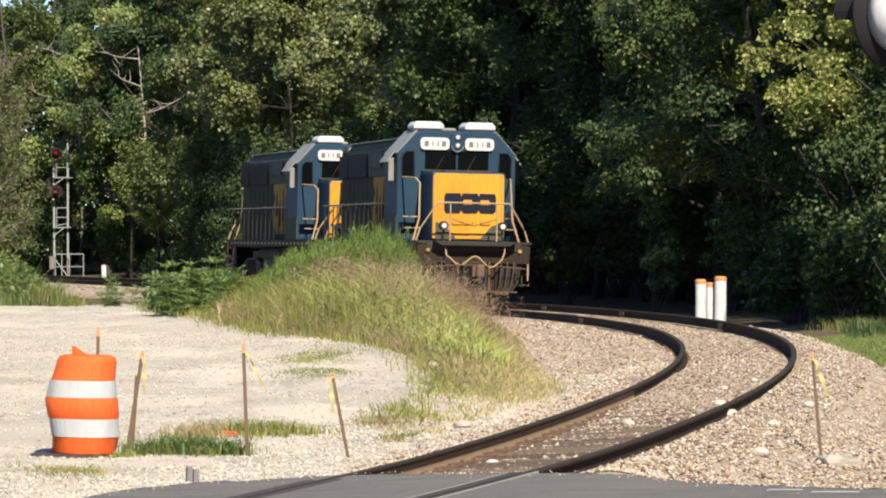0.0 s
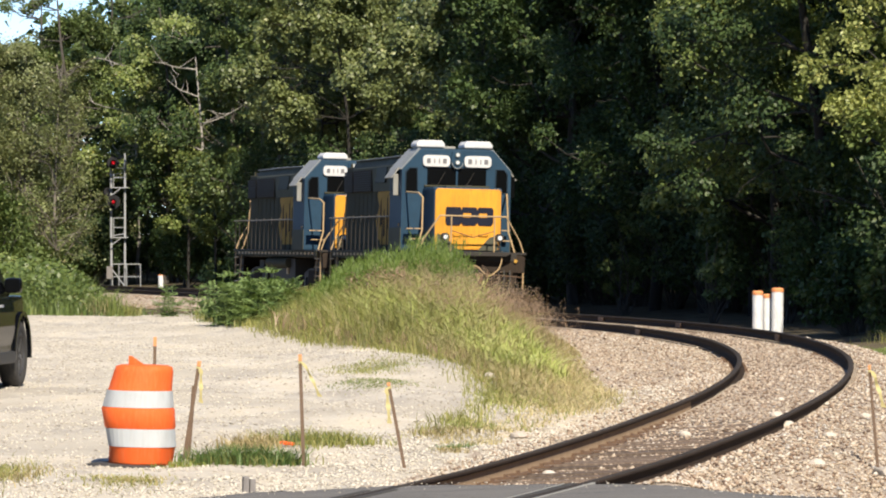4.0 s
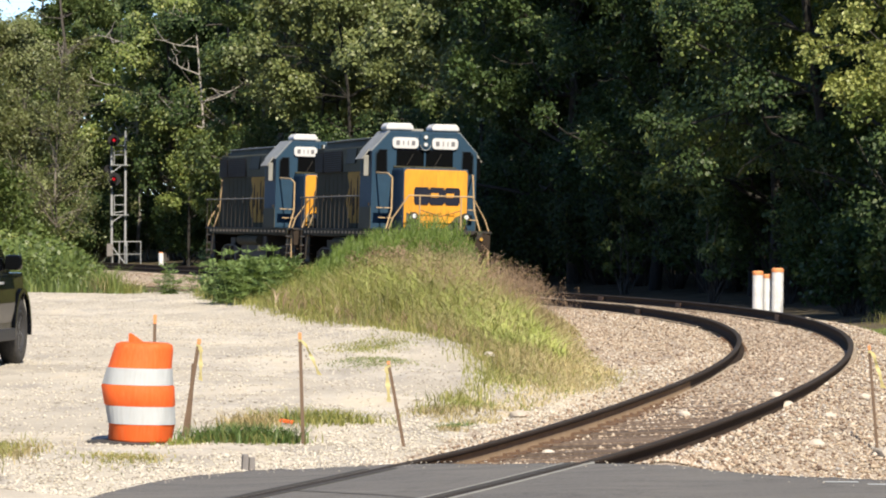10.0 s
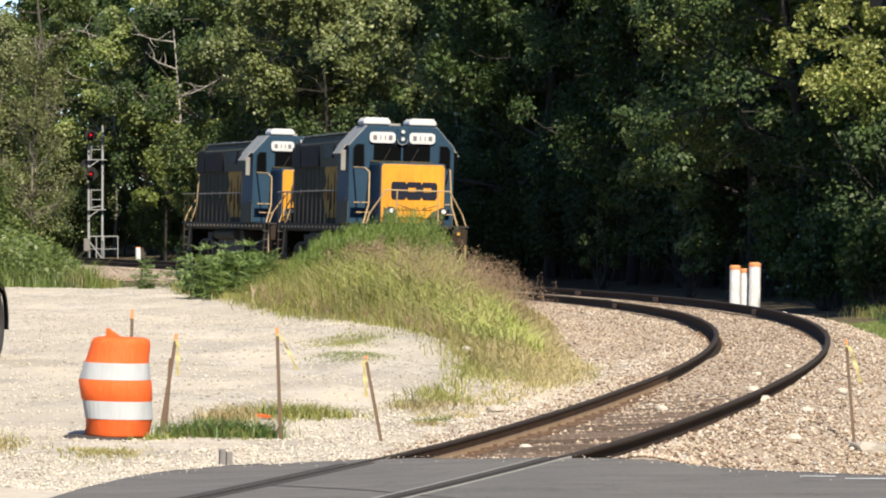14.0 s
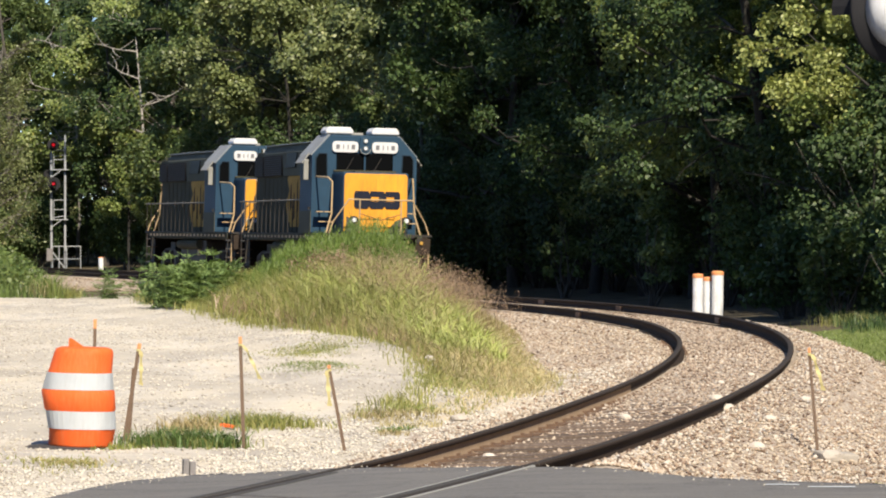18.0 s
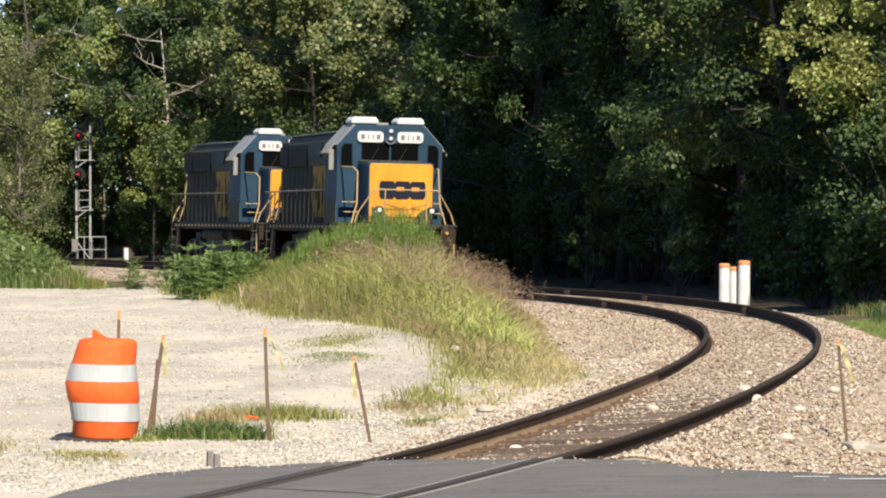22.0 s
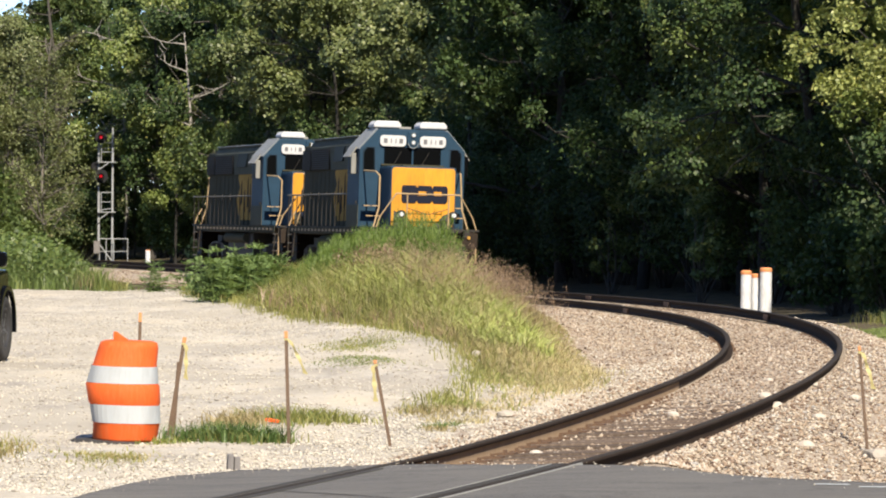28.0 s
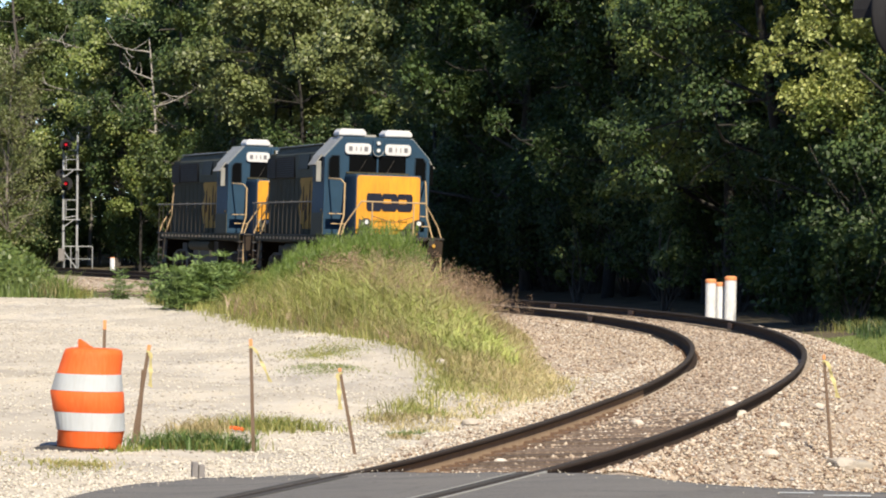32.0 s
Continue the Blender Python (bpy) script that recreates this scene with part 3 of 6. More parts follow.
# ---- the train ----
def make_locomotive():
    loco = tagged(new("locomotive"), "blue and grey diesel locomotive with a yellow nose", "locomotive", "coupled locomotives")
    # underframe and deck
    sh = Shape()
    sh.box(0, 0, 1.36, 16.7, 2.5, .20, bevel=.02)
    part("underframe", sh, BLACK, loco, "oily black underframe")
    sh = Shape()
    sh.box(0, 0, 1.56, 16.7, 3.06, .06)
    part("deck", sh, BLACK, loco, "dark walkway deck")
    for sy in (-1, 1):
        sill = part("side_sill", Shape().box(0, sy * 1.535, 1.40, 15.0, .03, .20), GREY, loco, "dark sill with pale edge marks")
        for i in range(22):
            part("edge_mark", Shape().box(-7.0 + i * .66, sy * 1.555, 1.46, .30, .008, .08), CREAM, sill)
    # short hood
    nose = part("nose", Shape().box(6.45, 0, 1.62, 1.9, 1.98, 1.82, bevel=.07), BLUE, loco, "dark blue short hood")
    sh = Shape().prism([(-.95, 1.68), (.95, 1.68), (.95, 3.32), (.89, 3.40), (-.89, 3.40), (-.95, 3.32)], "x", 7.385, 7.425, .01)
    part("nose_panel", sh, YELLOW, nose, "yellow nose front")
    part("access_door", Shape().prism([(-.84, 1.72), (-.40, 1.72), (-.40, 2.0), (-.80, 2.0)], "x", 7.424, 7.436), YELLOW, nose, "small yellow hatch")
    for y0, w in ((.51, .42), (.05, .42), (-.41, .42)):
        part("emblem_bar", Shape().prism([(y0 - .19, 2.36), (y0 + .16, 2.36), (y0 + .22, 2.44), (y0 + .22, 2.80), (y0 + .18, 2.88), (y0 - .21, 2.88), (y0 - .24, 2.80), (y0 - .24, 2.44)], "x", 7.424, 7.446), DARKBLUE, nose, "plain dark blue emblem block")
        if y0 > -.3:
            part("emblem_notch", Shape().box(7.447, y0 - .08, 2.59, .006, w * .55, .12), YELLOW, nose, "yellow gap in the emblem")
    for sy in (-1, 1):
        part("chevron", Shape().prism([(sy * .87, 1.66), (sy * .30, 1.66), (sy * .62, 2.02), (sy * .87, 2.12)], "x", 7.424, 7.452), LOWGREY, nose, "dark grey lower nose corner")
    for y in (-.3, .0, .45):
        part("grab_iron", Shape().pipe([(7.43, y - .12, 2.12), (7.50, y - .12, 2.12), (7.50, y + .12, 2.12), (7.43, y + .12, 2.12)], .012), YELLOW, nose)
    part("nose_door", Shape().box(7.424, .44, 1.72, .014, .86, 1.62, bevel=.004), NOSEDOOR, nose, "brighter yellow nose door")
    part("roof_hatch", Shape().box(6.9, .05, 3.455, .5, .18, .05, bevel=.01), BLACK, nose, "small black sand hatch")
    part("nose_edge", Shape().pipe([(7.40, -.92, 3.36), (7.41, .92, 3.36)], .022), YELLOW, nose)
    part("nose_light_shelf", Shape().box(6.5, 0, 3.44, 1.4, 1.2, .04, bevel=.01), GREY, nose, "walk plate on the nose")
    # stairs from the front platform to the cab doors
    for sy in (-1, 1):
        for x0, z0 in ((5.8, 2.27), (6.2, 1.97)):
            stair = part("stair_tread", Shape().box(x0, sy * 1.26, z0 - .025, .26, .50, .02), SOOT, nose, "dark tread beside the nose")
            part("tread_edge", Shape().box(x0 + .135, sy * 1.27, z0 - .03, .02, .48, .03), CREAM, stair, "cream tread edge")
    # cab
    oct_ = [(-1.60, 1.62), (1.60, 1.62), (1.60, 3.95), (1.06, 4.55), (-1.06, 4.55), (-1.60, 3.95)]
    cab = part("cab", Shape().prism(oct_, "x", 3.5, 5.5, .02), BLUE, loco, "blue crew cab with sloping roof sides")
    for sy in (-1, 1):
        sh = Shape().prism([(sy * 1.63, 3.96), (sy * 1.57, 3.93), (sy * 1.04, 4.545), (sy * 1.07, 4.585)], "x", 3.42, 5.40)
        part("roof_slope", sh, SLOPE, cab, "blue roof slope lightened for sunlight")
        part("door_frame", Shape().prism([(sy * 1.08, 1.66), (sy * 1.53, 1.66), (sy * 1.53, 4.03), (sy * 1.08, 4.03)], "x", 5.492, 5.508), BLUE, cab, "front door panel")
        part("front_window", Shape().box(5.5, sy * .44, 3.50, .03, .84, .53, bevel=.04), GLASS, cab, "dark windscreen pane")
        part("corner_window", Shape().prism([(sy * 1.15, 3.34), (sy * 1.47, 3.34), (sy * 1.47, 3.86), (sy * 1.38, 3.98), (sy * 1.17, 3.98)], "x", 5.48, 5.52), GLASS, cab, "dark corner door window")
        part("window_gasket", Shape().pipe([(5.51, sy * 1.13, 3.32), (5.51, sy * 1.49, 3.32), (5.51, sy * 1.49, 3.88), (5.51, sy * 1.39, 4.0), (5.51, sy * 1.15, 4.0), (5.51, sy * 1.13, 3.32)], .014), GASKET, cab)
        edge = []
        for cy, cz, a0 in ((.285, .055, 0), (-.285, .055, 90), (-.285, -.055, 180), (.285, -.055, 270)):
            edge += [(sy * .605 + cy + .11 * math.cos(radians(a0 + k)), 4.215 + cz + .11 * math.sin(radians(a0 + k))) for k in (0, 30, 60, 90)]
        board = part("number_board", Shape().prism(edge, "x", 5.49, 5.57, .008), ACWHITE, cab, "white number board with grey bars")
        for k, w in ((.24, .13), (.08, .035), (-.06, .035), (-.23, .13)):
            part("numeral_bar", Shape().box(5.575, sy * .605 + k, 4.145, .008, w * .85, .14, bevel=.003), NUMERAL, board)
        # cab side: windows, awning, mirror, handrail
        for x0 in (3.78, 4.50):
            part("side_window", Shape().box(x0 + .2, sy * 1.60, 3.30, .58, .03, .58, bevel=.02), SIDEGLASS, cab, "dark grimy side window")
        part("awning", Shape().prism([(sy * 1.60, 4.00), (sy * 1.63, 4.02), (sy * 1.84, 3.72), (sy * 1.81, 3.70)], "x", 3.9, 5.1), ROOFGREY, cab, "pale sloping window awning")
        part("wind_deflector", Shape().box(5.12, sy * 1.71, 3.20, .05, .15, .62, bevel=.02), ROOFGREY if sy < 0 else GLASS, cab, "narrow pale wind deflector")
        part("cab_base", Shape().box(4.5, sy * 1.60, 1.62, 1.98, .03, .66), LOWGREY, cab, "grey-green lower cab side")
        part("latch_box", Shape().box(5.2, sy * 1.62, 2.30, .16, .05, .10, bevel=.01), BLACK, cab, "black latch box")
        part("armrest", Shape().box(4.4, sy * 1.63, 3.22, 1.4, .05, .06), BLACK, cab)
        unit = part("air_conditioner", Shape().prism([(-.42, 0), (.42, 0), (.42, .09), (.33, .20), (-.33, .20), (-.42, .09)], "x", -.5, .5, .035), ACWHITE, loco, "white rooftop air conditioner", m=pose(4.6, sy * .70, 4.62))
        part("air_conditioner_base", Shape().box(0, 0, -.05, .86, .74, .05), ROOFGREY, unit, "dark mounting base")
    part("window_post", Shape().box(5.52, 0, 3.50, .04, .05, .56), BLUE, cab)
    part("sill_ledge", Shape().box(5.56, 0, 3.47, .12, 1.9, .05, bevel=.01), GREY, cab, "weathered ledge under the windscreen")
    for y in (-.55, .3):
        part("wiper", Shape().pipe([(5.55, y, 3.54), (5.56, y + .2, 3.9)], .010), BLACK, cab)
    head = part("headlight_housing", Shape().prism([(-.15, 4.5), (-.19, 4.2), (-.12, 4.02), (.12, 4.02), (.19, 4.2), (.15, 4.5)], "x", 5.5, 5.60, .02), BLUE, cab, "blue twin headlight housing")
    part("housing_rim", Shape().pipe([(5.605, .16 * math.cos(radians(k)), 4.17 + .16 * math.sin(radians(k))) for k in range(180, 361, 20)], .014), SLOPE, head, "pale rounded rim")
    for z in (4.18, 4.40):
        lamp_ = part("headlight", Shape().tube((5.59, 0, z), (5.64, 0, z), .075, 18), SLOPEBLUE, head, "bright headlight rim")
        part("headlight_lens", Shape().tube((5.63, 0, z), (5.65, 0, z), .05, 16), LAMPGLASS, lamp_, "clear headlight lens")
    part("cab_roof_plate", Shape().box(4.48, 0, 4.55, 1.9, 2.0, .03, bevel=.01), BLUE, cab, "blue roof plate")
    # long hood
    hood = part("long_hood", Shape().box(-2.32, 0, 1.62, 11.6, 2.06, 2.62, bevel=.06), GREY, loco, "grey long hood")
    for sy in (-1, 1):
        part("yellow_band", Shape().prism([(2.6, 1.95), (2.6, 3.62), (-1.55, 3.62), (-1.9, 3.30), (-1.5, 2.95), (-2.1, 2.5), (-1.7, 1.95)], "y", sy * 1.05, sy * 1.062), OLDYELLOW, hood, "grimy yellow hood side behind the cab")
        # plain dark strokes in place of the hood lettering
        for i, (x0, z0, z1, w) in enumerate(((.35, 2.0, 3.1, .22), (-.15, 2.2, 3.3, .30), (-.75, 2.0, 2.9, .30), (-1.35, 2.3, 3.2, .32))):
            part("grime_streak", Shape().prism([(x0, z0), (x0 + w, z0 + .1), (x0 + w * .7, z1), (x0 + w * .2, z1 - .15)], "y", sy * 1.0625, sy * 1.068), SOOT, hood, "dark lettering stroke on the yellow")
        for i in range(13):
            part("hood_door", Shape().box(2.95 - i * .80, sy * 1.035, 1.80, .72, .02, 1.62, bevel=.006), GREY if i > 5 else OLDYELLOW, hood)
        for i in range(5):
            part("door_latch", Shape().box(-.4 - i * 1.52, sy * 1.055, 2.5, .04, .02, .22, bevel=.004), CREAM, hood, "pale door latch")
        for x0, w in ((-7.0, 1.6), (-4.3, 3.4)):
            grille = part("radiator_grille", Shape().box(x0, sy * 1.12, 3.42, w, .06, .66, bevel=.012), SOOT, hood, "black radiator grille")
            for k in range(9):
                part("grille_slat", Shape().box(x0, sy * 1.155, 3.46 + k * .068, w - .06, .015, .022), BLACK, grille)
        part("flared_side", Shape().prism([(sy * .90, 3.40), (sy * 1.09, 3.40), (sy * 1.14, 4.14), (sy * 1.02, 4.40), (sy * .70, 4.42)], "x", -6.2, 2.6, .015), LOWGREY, hood, "flared grey air intake housing")
        part("intake_opening", Shape().prism([(-.1, 3.66), (-1.9, 3.66), (-1.5, 4.12), (.3, 4.12)], "y", sy * 1.10, sy * 1.155), SIDEGLASS, hood, "black slanted air intake")
        part("roof_edge", Shape().box(-1.8, sy * 1.0, 4.39, 8.6, .22, .035, bevel=.01), ROOFGREY, hood, "roof edge lightened for sunlight")
    for x0, w, h in ((-8.0, .5, .10), (-3.6, 1.0, .12), (-.3, .8, .14), (2.5, .5, .2)):
        part("roof_hatch", Shape().box(x0, .1, 4.22, w, 1.3, h, bevel=.03), BLACK, hood, "black roof hatch")
    for x0 in (-7.6, -4.2, -2.4, -.9, 1.2):
        for sy in (-1, 1):
            part("lifting_lug", Shape().box(x0, sy * .95, 4.20, .16, .05, .16, bevel=.01), GREY, hood)
    part("sand_pipe", Shape().pipe([(-8.0, -.8, 4.30), (-4.0, -.8, 4.34), (2.0, -.8, 4.32)], .03), BLACK, hood, "roof conduit")
    part("roof_plate", Shape().box(-1.8, 0, 4.22, 8.6, 1.5, .20, bevel=.03), SLOPEBLUE, hood, "blue-grey roof plating lightened for sunlight")
    for x0 in (-5.0, -3.6, -2.2, -.6, .9, 2.0):
        part("roof_cover", Shape().box(x0, .05, 4.41, .95, 1.1, .09, bevel=.03), BLUE, hood, "low dark blue roof cover")
    for i, x0 in enumerate((-7.0, -5.9, -4.8)):
        fan = part("roof_fan", Shape().tube((x0, 0, 4.22), (x0, 0, 4.50), .56, 28), BLACK, hood, "black radiator fan")
        part("fan_grille", Shape().tube((x0, 0, 4.50), (x0, 0, 4.52), .46, 20), ROOFGREY, fan)
    for x0 in (-1.4, .7):
        part("exhaust_stack", Shape().box(x0, 0, 4.15, .9, .5, .24, bevel=.04), BLACK, hood, "sooty exhaust stack")
    horn = part("horn", Shape().tube((1.2, .35, 4.46), (1.2, .35, 4.62), .03), BLACK, hood, "roof horn cluster")
    for k in (-.15, 0, .15):
        part("horn_bell", Shape().tube((1.25, .35 + k, 4.62), (1.65, .35 + k, 4.64), .025, 10, .09), ALU, horn)
    part("antenna_plate", Shape().box(3.1, 0, 4.58, .5, .7, .12, bevel=.03), ROOFGREY, loco, "pale antenna housing")
    # handrails along the walkways
    for sy in (-1, 1):
        rail = part("side_handrail", Shape().pipe([(3.4, sy * 1.48, 2.62), (-8.5, sy * 1.50, 2.62)], .024), RAILGREY, loco, "dark walkway handrail")
        for i in range(15):
            part("stanchion", Shape().tube((3.2 - i * .82, sy * 1.48, 1.55), (3.2 - i * .82, sy * 1.48, 2.62), .015, 6), BLACK, rail)
        for s in (1, -1):
            x0 = 8.05 * s
            part("corner_rail", Shape().pipe([(x0 + .18 * s, sy * .62, 2.62), (x0 + .18 * s, sy * .95, 2.62), (x0, sy * 1.38, 1.95), (x0, sy * 1.50, 1.6), (x0, sy * 1.50, .62)], .024), CREAM, loco, "cream step handrail")
            part("outer_rail", Shape().pipe([(x0 - 2.5 * s, sy * 1.46, 3.30), (x0 - 1.5 * s, sy * 1.28, 3.27), (x0 - 1.15 * s, sy * 1.22, 3.14), (x0 - 1.0 * s, sy * 1.25, 2.2), (x0 - .9 * s, sy * 1.42, 1.62), (x0 - .9 * s, sy * 1.50, .62)], .026), CREAM, loco, "cream step handrail")
            st = part("step_well", Shape().box(x0 - .45 * s, sy * 1.35, .45, .86, .04, 1.1), BLACK, loco, "black step well")
            for k in range(4):
                part("step", Shape().box(x0 - .45 * s, sy * 1.40, .48 + k * .28, .80, .26, .035), RUST if k else BLACK, st, "worn step tread")
                part("step_edge", Shape().box(x0 - .45 * s, sy * 1.535, .48 + k * .28, .80, .015, .04), CREAM, st, "cream step edge")
    # both ends: pilot, coupler, hoses, end rails
    for s in (1, -1):
        pil = part("pilot", Shape().prism([(-1.48, 1.05), (1.48, 1.05), (1.5, 1.50), (1.3, 1.56), (-1.3, 1.56), (-1.5, 1.50)], "x", 8.22 * s, 8.33 * s, .01), SOOT, loco, "black pilot sheet")
        part("plough", Shape().prism([(-.95, .16), (.95, .16), (1.22, .55), (1.30, 1.05), (-1.30, 1.05), (-1.22, .55)], "x", 8.18 * s, 8.26 * s, .01), SOOT, pil, "sooty brown pilot plate")
        for k in (-1.12, -.62, -.42, .42, .60, 1.12):
            part("pilot_rib", Shape().box(8.30 * s, k, .30 if abs(k) < 1 else .6, .08, .05, .78 if abs(k) < 1 else .5, bevel=.008), SOOT if abs(k) > .5 else RUST, pil, "sooty upright rib")
        part("drawbar_pocket", Shape().box(8.30 * s, 0, .52, .12, .62, .58, bevel=.02), BLACK, pil, "black coupler pocket")
        part("foot_board", Shape().box(8.36 * s, 0, .30, .22, 2.3, .03), RUST, pil, "rusty foot board")
        part("anticlimber", Shape().prism([(-.9, 1.50), (.9, 1.50), (1.1, 1.62), (-1.1, 1.62)], "x", 8.30 * s, 8.62 * s, .015), BLACK, loco, "black anticlimber lip")
        cp = part("coupler", Shape().box(8.55 * s, 0, .72, .6, .24, .26, bevel=.03), RUST, loco, "rusty knuckle coupler")
        part("knuckle", Shape().box(8.86 * s, .08, .68, .24, .22, .34, bevel=.06), RUST, cp)
        part("cut_lever", Shape().pipe([(8.5 * s, -1.4, .92), (8.6 * s, -.5, 1.0), (8.6 * s, .3, 1.0), (8.5 * s, 1.4, .92)], .013), RUST, loco, "rusty uncoupling lever")
        loop = [(8.48 * s, .80, 1.62), (8.55 * s, .78, 1.35)]
        loop += [(8.58 * s, y, 1.10 + .13 * math.cos(y * 7.6) - .05 * y) for y in np.linspace(.70, -.66, 15)]
        part("jumper_cable", Shape().pipe(loop + [(8.55 * s, -.76, 1.24), (8.48 * s, -.78, 1.45)], .020), CREAM, loco, "looping pale jumper cable")
        for k in (-1.05, -.88, -.72, -.30, .30, .72, .88, 1.05):
            part("air_hose", Shape().pipe([(8.42 * s, k, 1.1), (8.56 * s, k * .98, .85), (8.58 * s, k * .9, .45), (8.6 * s, k * .82, .30)], .024), RUBBER, pil, "black air hose")
            part("gladhand", Shape().box(8.6 * s, k * .8, .24, .06, .10, .08), RUST, pil)
        er = part("end_rail", Shape().pipe([(8.22 * s, -.62, 2.62), (8.22 * s, .62, 2.62)], .022), CREAM, loco, "cream end handrail")
        for k in (-.62, .62):
            part("end_stanchion", Shape().tube((8.22 * s, k, 1.6), (8.22 * s, k, 2.62), .022, 6), CREAM, er)
        part("safety_chain", Shape().pipe([(8.22 * s, -.6, 2.2), (8.22 * s, 0, 2.02), (8.22 * s, .6, 2.2)], .012), RUST, er)
        for sy in (-1, 1):
            dl = part("ditch_light", Shape().tube((8.0 * s, sy * .78, 2.02), (8.24 * s, sy * .78, 2.02), .115, 20), BLACK, loco, "round ditch light")
            part("ditch_lens", Shape().tube((8.23 * s, sy * .78, 2.02), (8.26 * s, sy * .78, 2.02), .065, 16), LAMPGLASS, dl, "clear glass lens")
            part("ditch_post", Shape().tube((8.12 * s, sy * .78, 1.6), (8.12 * s, sy * .78, 1.95), .03), BLACK, dl)
            part("marker_lamp", Shape().tube((8.35 * s, sy * 1.22, 1.38), (8.38 * s, sy * 1.22, 1.38), .05, 14), OLDYELLOW, pil, "amber marker reflector")
    # fuel tank and bogies
    tank = part("fuel_tank", Shape().prism([(-1.28, .42), (-1.1, .32), (1.1, .32), (1.28, .42), (1.28, 1.34), (-1.28, 1.34)], "x", -2.3, 2.4, .03), BLACK, loco, "black fuel tank")
    for sy in (-1, 1):
        part("tank_cap", Shape().box(1.2, sy * 1.30, .8, .3, .05, .3), CREAM, tank)
        part("air_reservoir", Shape().tube((-2.2, sy * 1.32, 1.18), (1.6, sy * 1.32, 1.18), .17, 14), GREY, tank, "grey air reservoir")
    wheel = Shape()
    for sy in (-1, 1):
        m = Matrix.Rotation(radians(90), 4, "X") @ Matrix.Translation((0, 0, sy * .74))
        wheel.lathe([(.10, -.07), (.38, -.07), (.43, -.06), (.508, -.065), (.508, .05), (.535, .065), (.535, .075), (.40, .07), (.30, .03), (.10, .07)] if sy < 0 else
                    [(.10, -.07), (.30, -.03), (.40, -.07), (.535, -.075), (.535, -.065), (.508, -.05), (.508, .065), (.43, .06), (.38, .07), (.10, .07)], 28, m=m)
    wheel.tube((0, -.95, 0), (0, .95, 0), .085, 12)
    for k in range(4):
        wheel.box(.22 * math.cos(k * 1.5708), 0, .22 * math.sin(k * 1.5708) - .03, .05, 1.7, .06)
    wheel_me = mesh_of("wheelset", wheel, RUST)
    for x0 in (5.18, -5.18):
        sh = Shape()
        for sy in (-1, 1):
            sh.prism([(-1.75, .62), (-1.55, .42), (-1.05, .42), (-.7, .72), (.7, .72), (1.05, .42), (1.55, .42), (1.75, .62), (1.75, .84), (1.0, .98), (.5, .62 + .4), (-.5, 1.02), (-1.0, .98), (-1.75, .84)], "y", sy * 1.02, sy * 1.16)
            for k in (-1.37, 1.37):
                sh.box(k, sy * 1.13, .36, .36, .16, .36, bevel=.03)
            for k in (-.6, -.2, .2, .6):
                sh.tube((k, sy * 1.17, .50), (k, sy * 1.17, .95), .07, 8)
        sh.box(0, 0, .75, .9, 2.1, .5)
        bog = part("bogie", sh, BLACK, loco, "black oily bogie frame", m=pose(x0, 0, 0))
        for k in (-1.37, 1.37):
            part("wheelset", wheel_me, None, bog, "rusty wheelset with steel treads", m=pose(k, 0, .508))
            part("brake_cylinder", Shape().tube((k * .45, 1.22, .9), (k * .85, 1.22, .9), .10, 12), RUST, bog)
    return loco


LOCO = make_locomotive()
LOCO_2 = copy_thing(LOCO, Matrix())
for c in LOCO_2.children:
    if c.name.startswith("air_conditioner") and c.location.y < 0:
        c.location.y = -.52
for unit in [c for c in LOCO_2.children if c.name.startswith("air_conditioner") and c.location.y > 0]:
    for o in (*unit.children, unit):
        bpy.data.objects.remove(o)


# ---- plants ----
def leaves(rng, centres, normals, size, long=1.6, fold=0.25):
    """Folded leaf blades round the given places: arrays of verts and faces."""
    n = len(centres)
    a = rng.normal(size=(n, 3))
    nrm = normals + rng.normal(0, .64, (n, 3))
    nrm /= np.linalg.norm(nrm, axis=1)[:, None] + 1e-9
    u = np.cross(nrm, a)
    u /= np.linalg.norm(u, axis=1)[:, None] + 1e-9
    w = np.cross(nrm, u)
    s = (size * rng.uniform(.6, 1.35, n))[:, None]
    lift = nrm * s * fold
    tip, tail = centres + u * s * long / 2, centres - u * s * long / 2
    l, r = centres + w * s * .5 + lift, centres - w * s * .5 + lift
    V = np.stack([tail, r, tip, l], 1).reshape(-1, 3)
    F = (np.arange(n)[:, None] * 4 + np.array([0, 1, 2, 3])[None])
    return V, F


def limb_mesh(name, limbs, material, n=6):
    """Tapered limbs: each a list of (point, radius)."""
    V, F = [], []
    for pts in limbs:
        start = len(V)
        for i, (p, r) in enumerate(pts):
            q = pts[min(i + 1, len(pts) - 1)][0]
            o = pts[max(i - 1, 0)][0]
            d = Vector(q) - Vector(o)
            rot = d.to_track_quat("Z", "Y").to_matrix()
            for k in range(n):
                an = 2 * math.pi * k / n
                V.append(Vector(p) + rot @ Vector((r * math.cos(an), r * math.sin(an), 0)))
        for i in range(len(pts) - 1):
            for k in range(n):
                a, b = start + i * n + k, start + i * n + (k + 1) % n
                F.append((a, b, b + n, a + n))
    return raw_mesh(name, V, F, material, True)


def crooked(rng, p, d, length, r0, r1, steps=6, wander=.25, up=.1):
    pts = []
    p, d = np.array(p, float), np.array(d, float) / np.linalg.norm(d)
    for i in range(steps + 1):
        pts.append((tuple(p), r0 + (r1 - r0) * i / steps))
        d = d + rng.normal(0, wander, 3) * np.array([1, 1, .6]) + np.array([0, 0, up])
        d /= np.linalg.norm(d)
        p = p + d * length / steps
    return pts


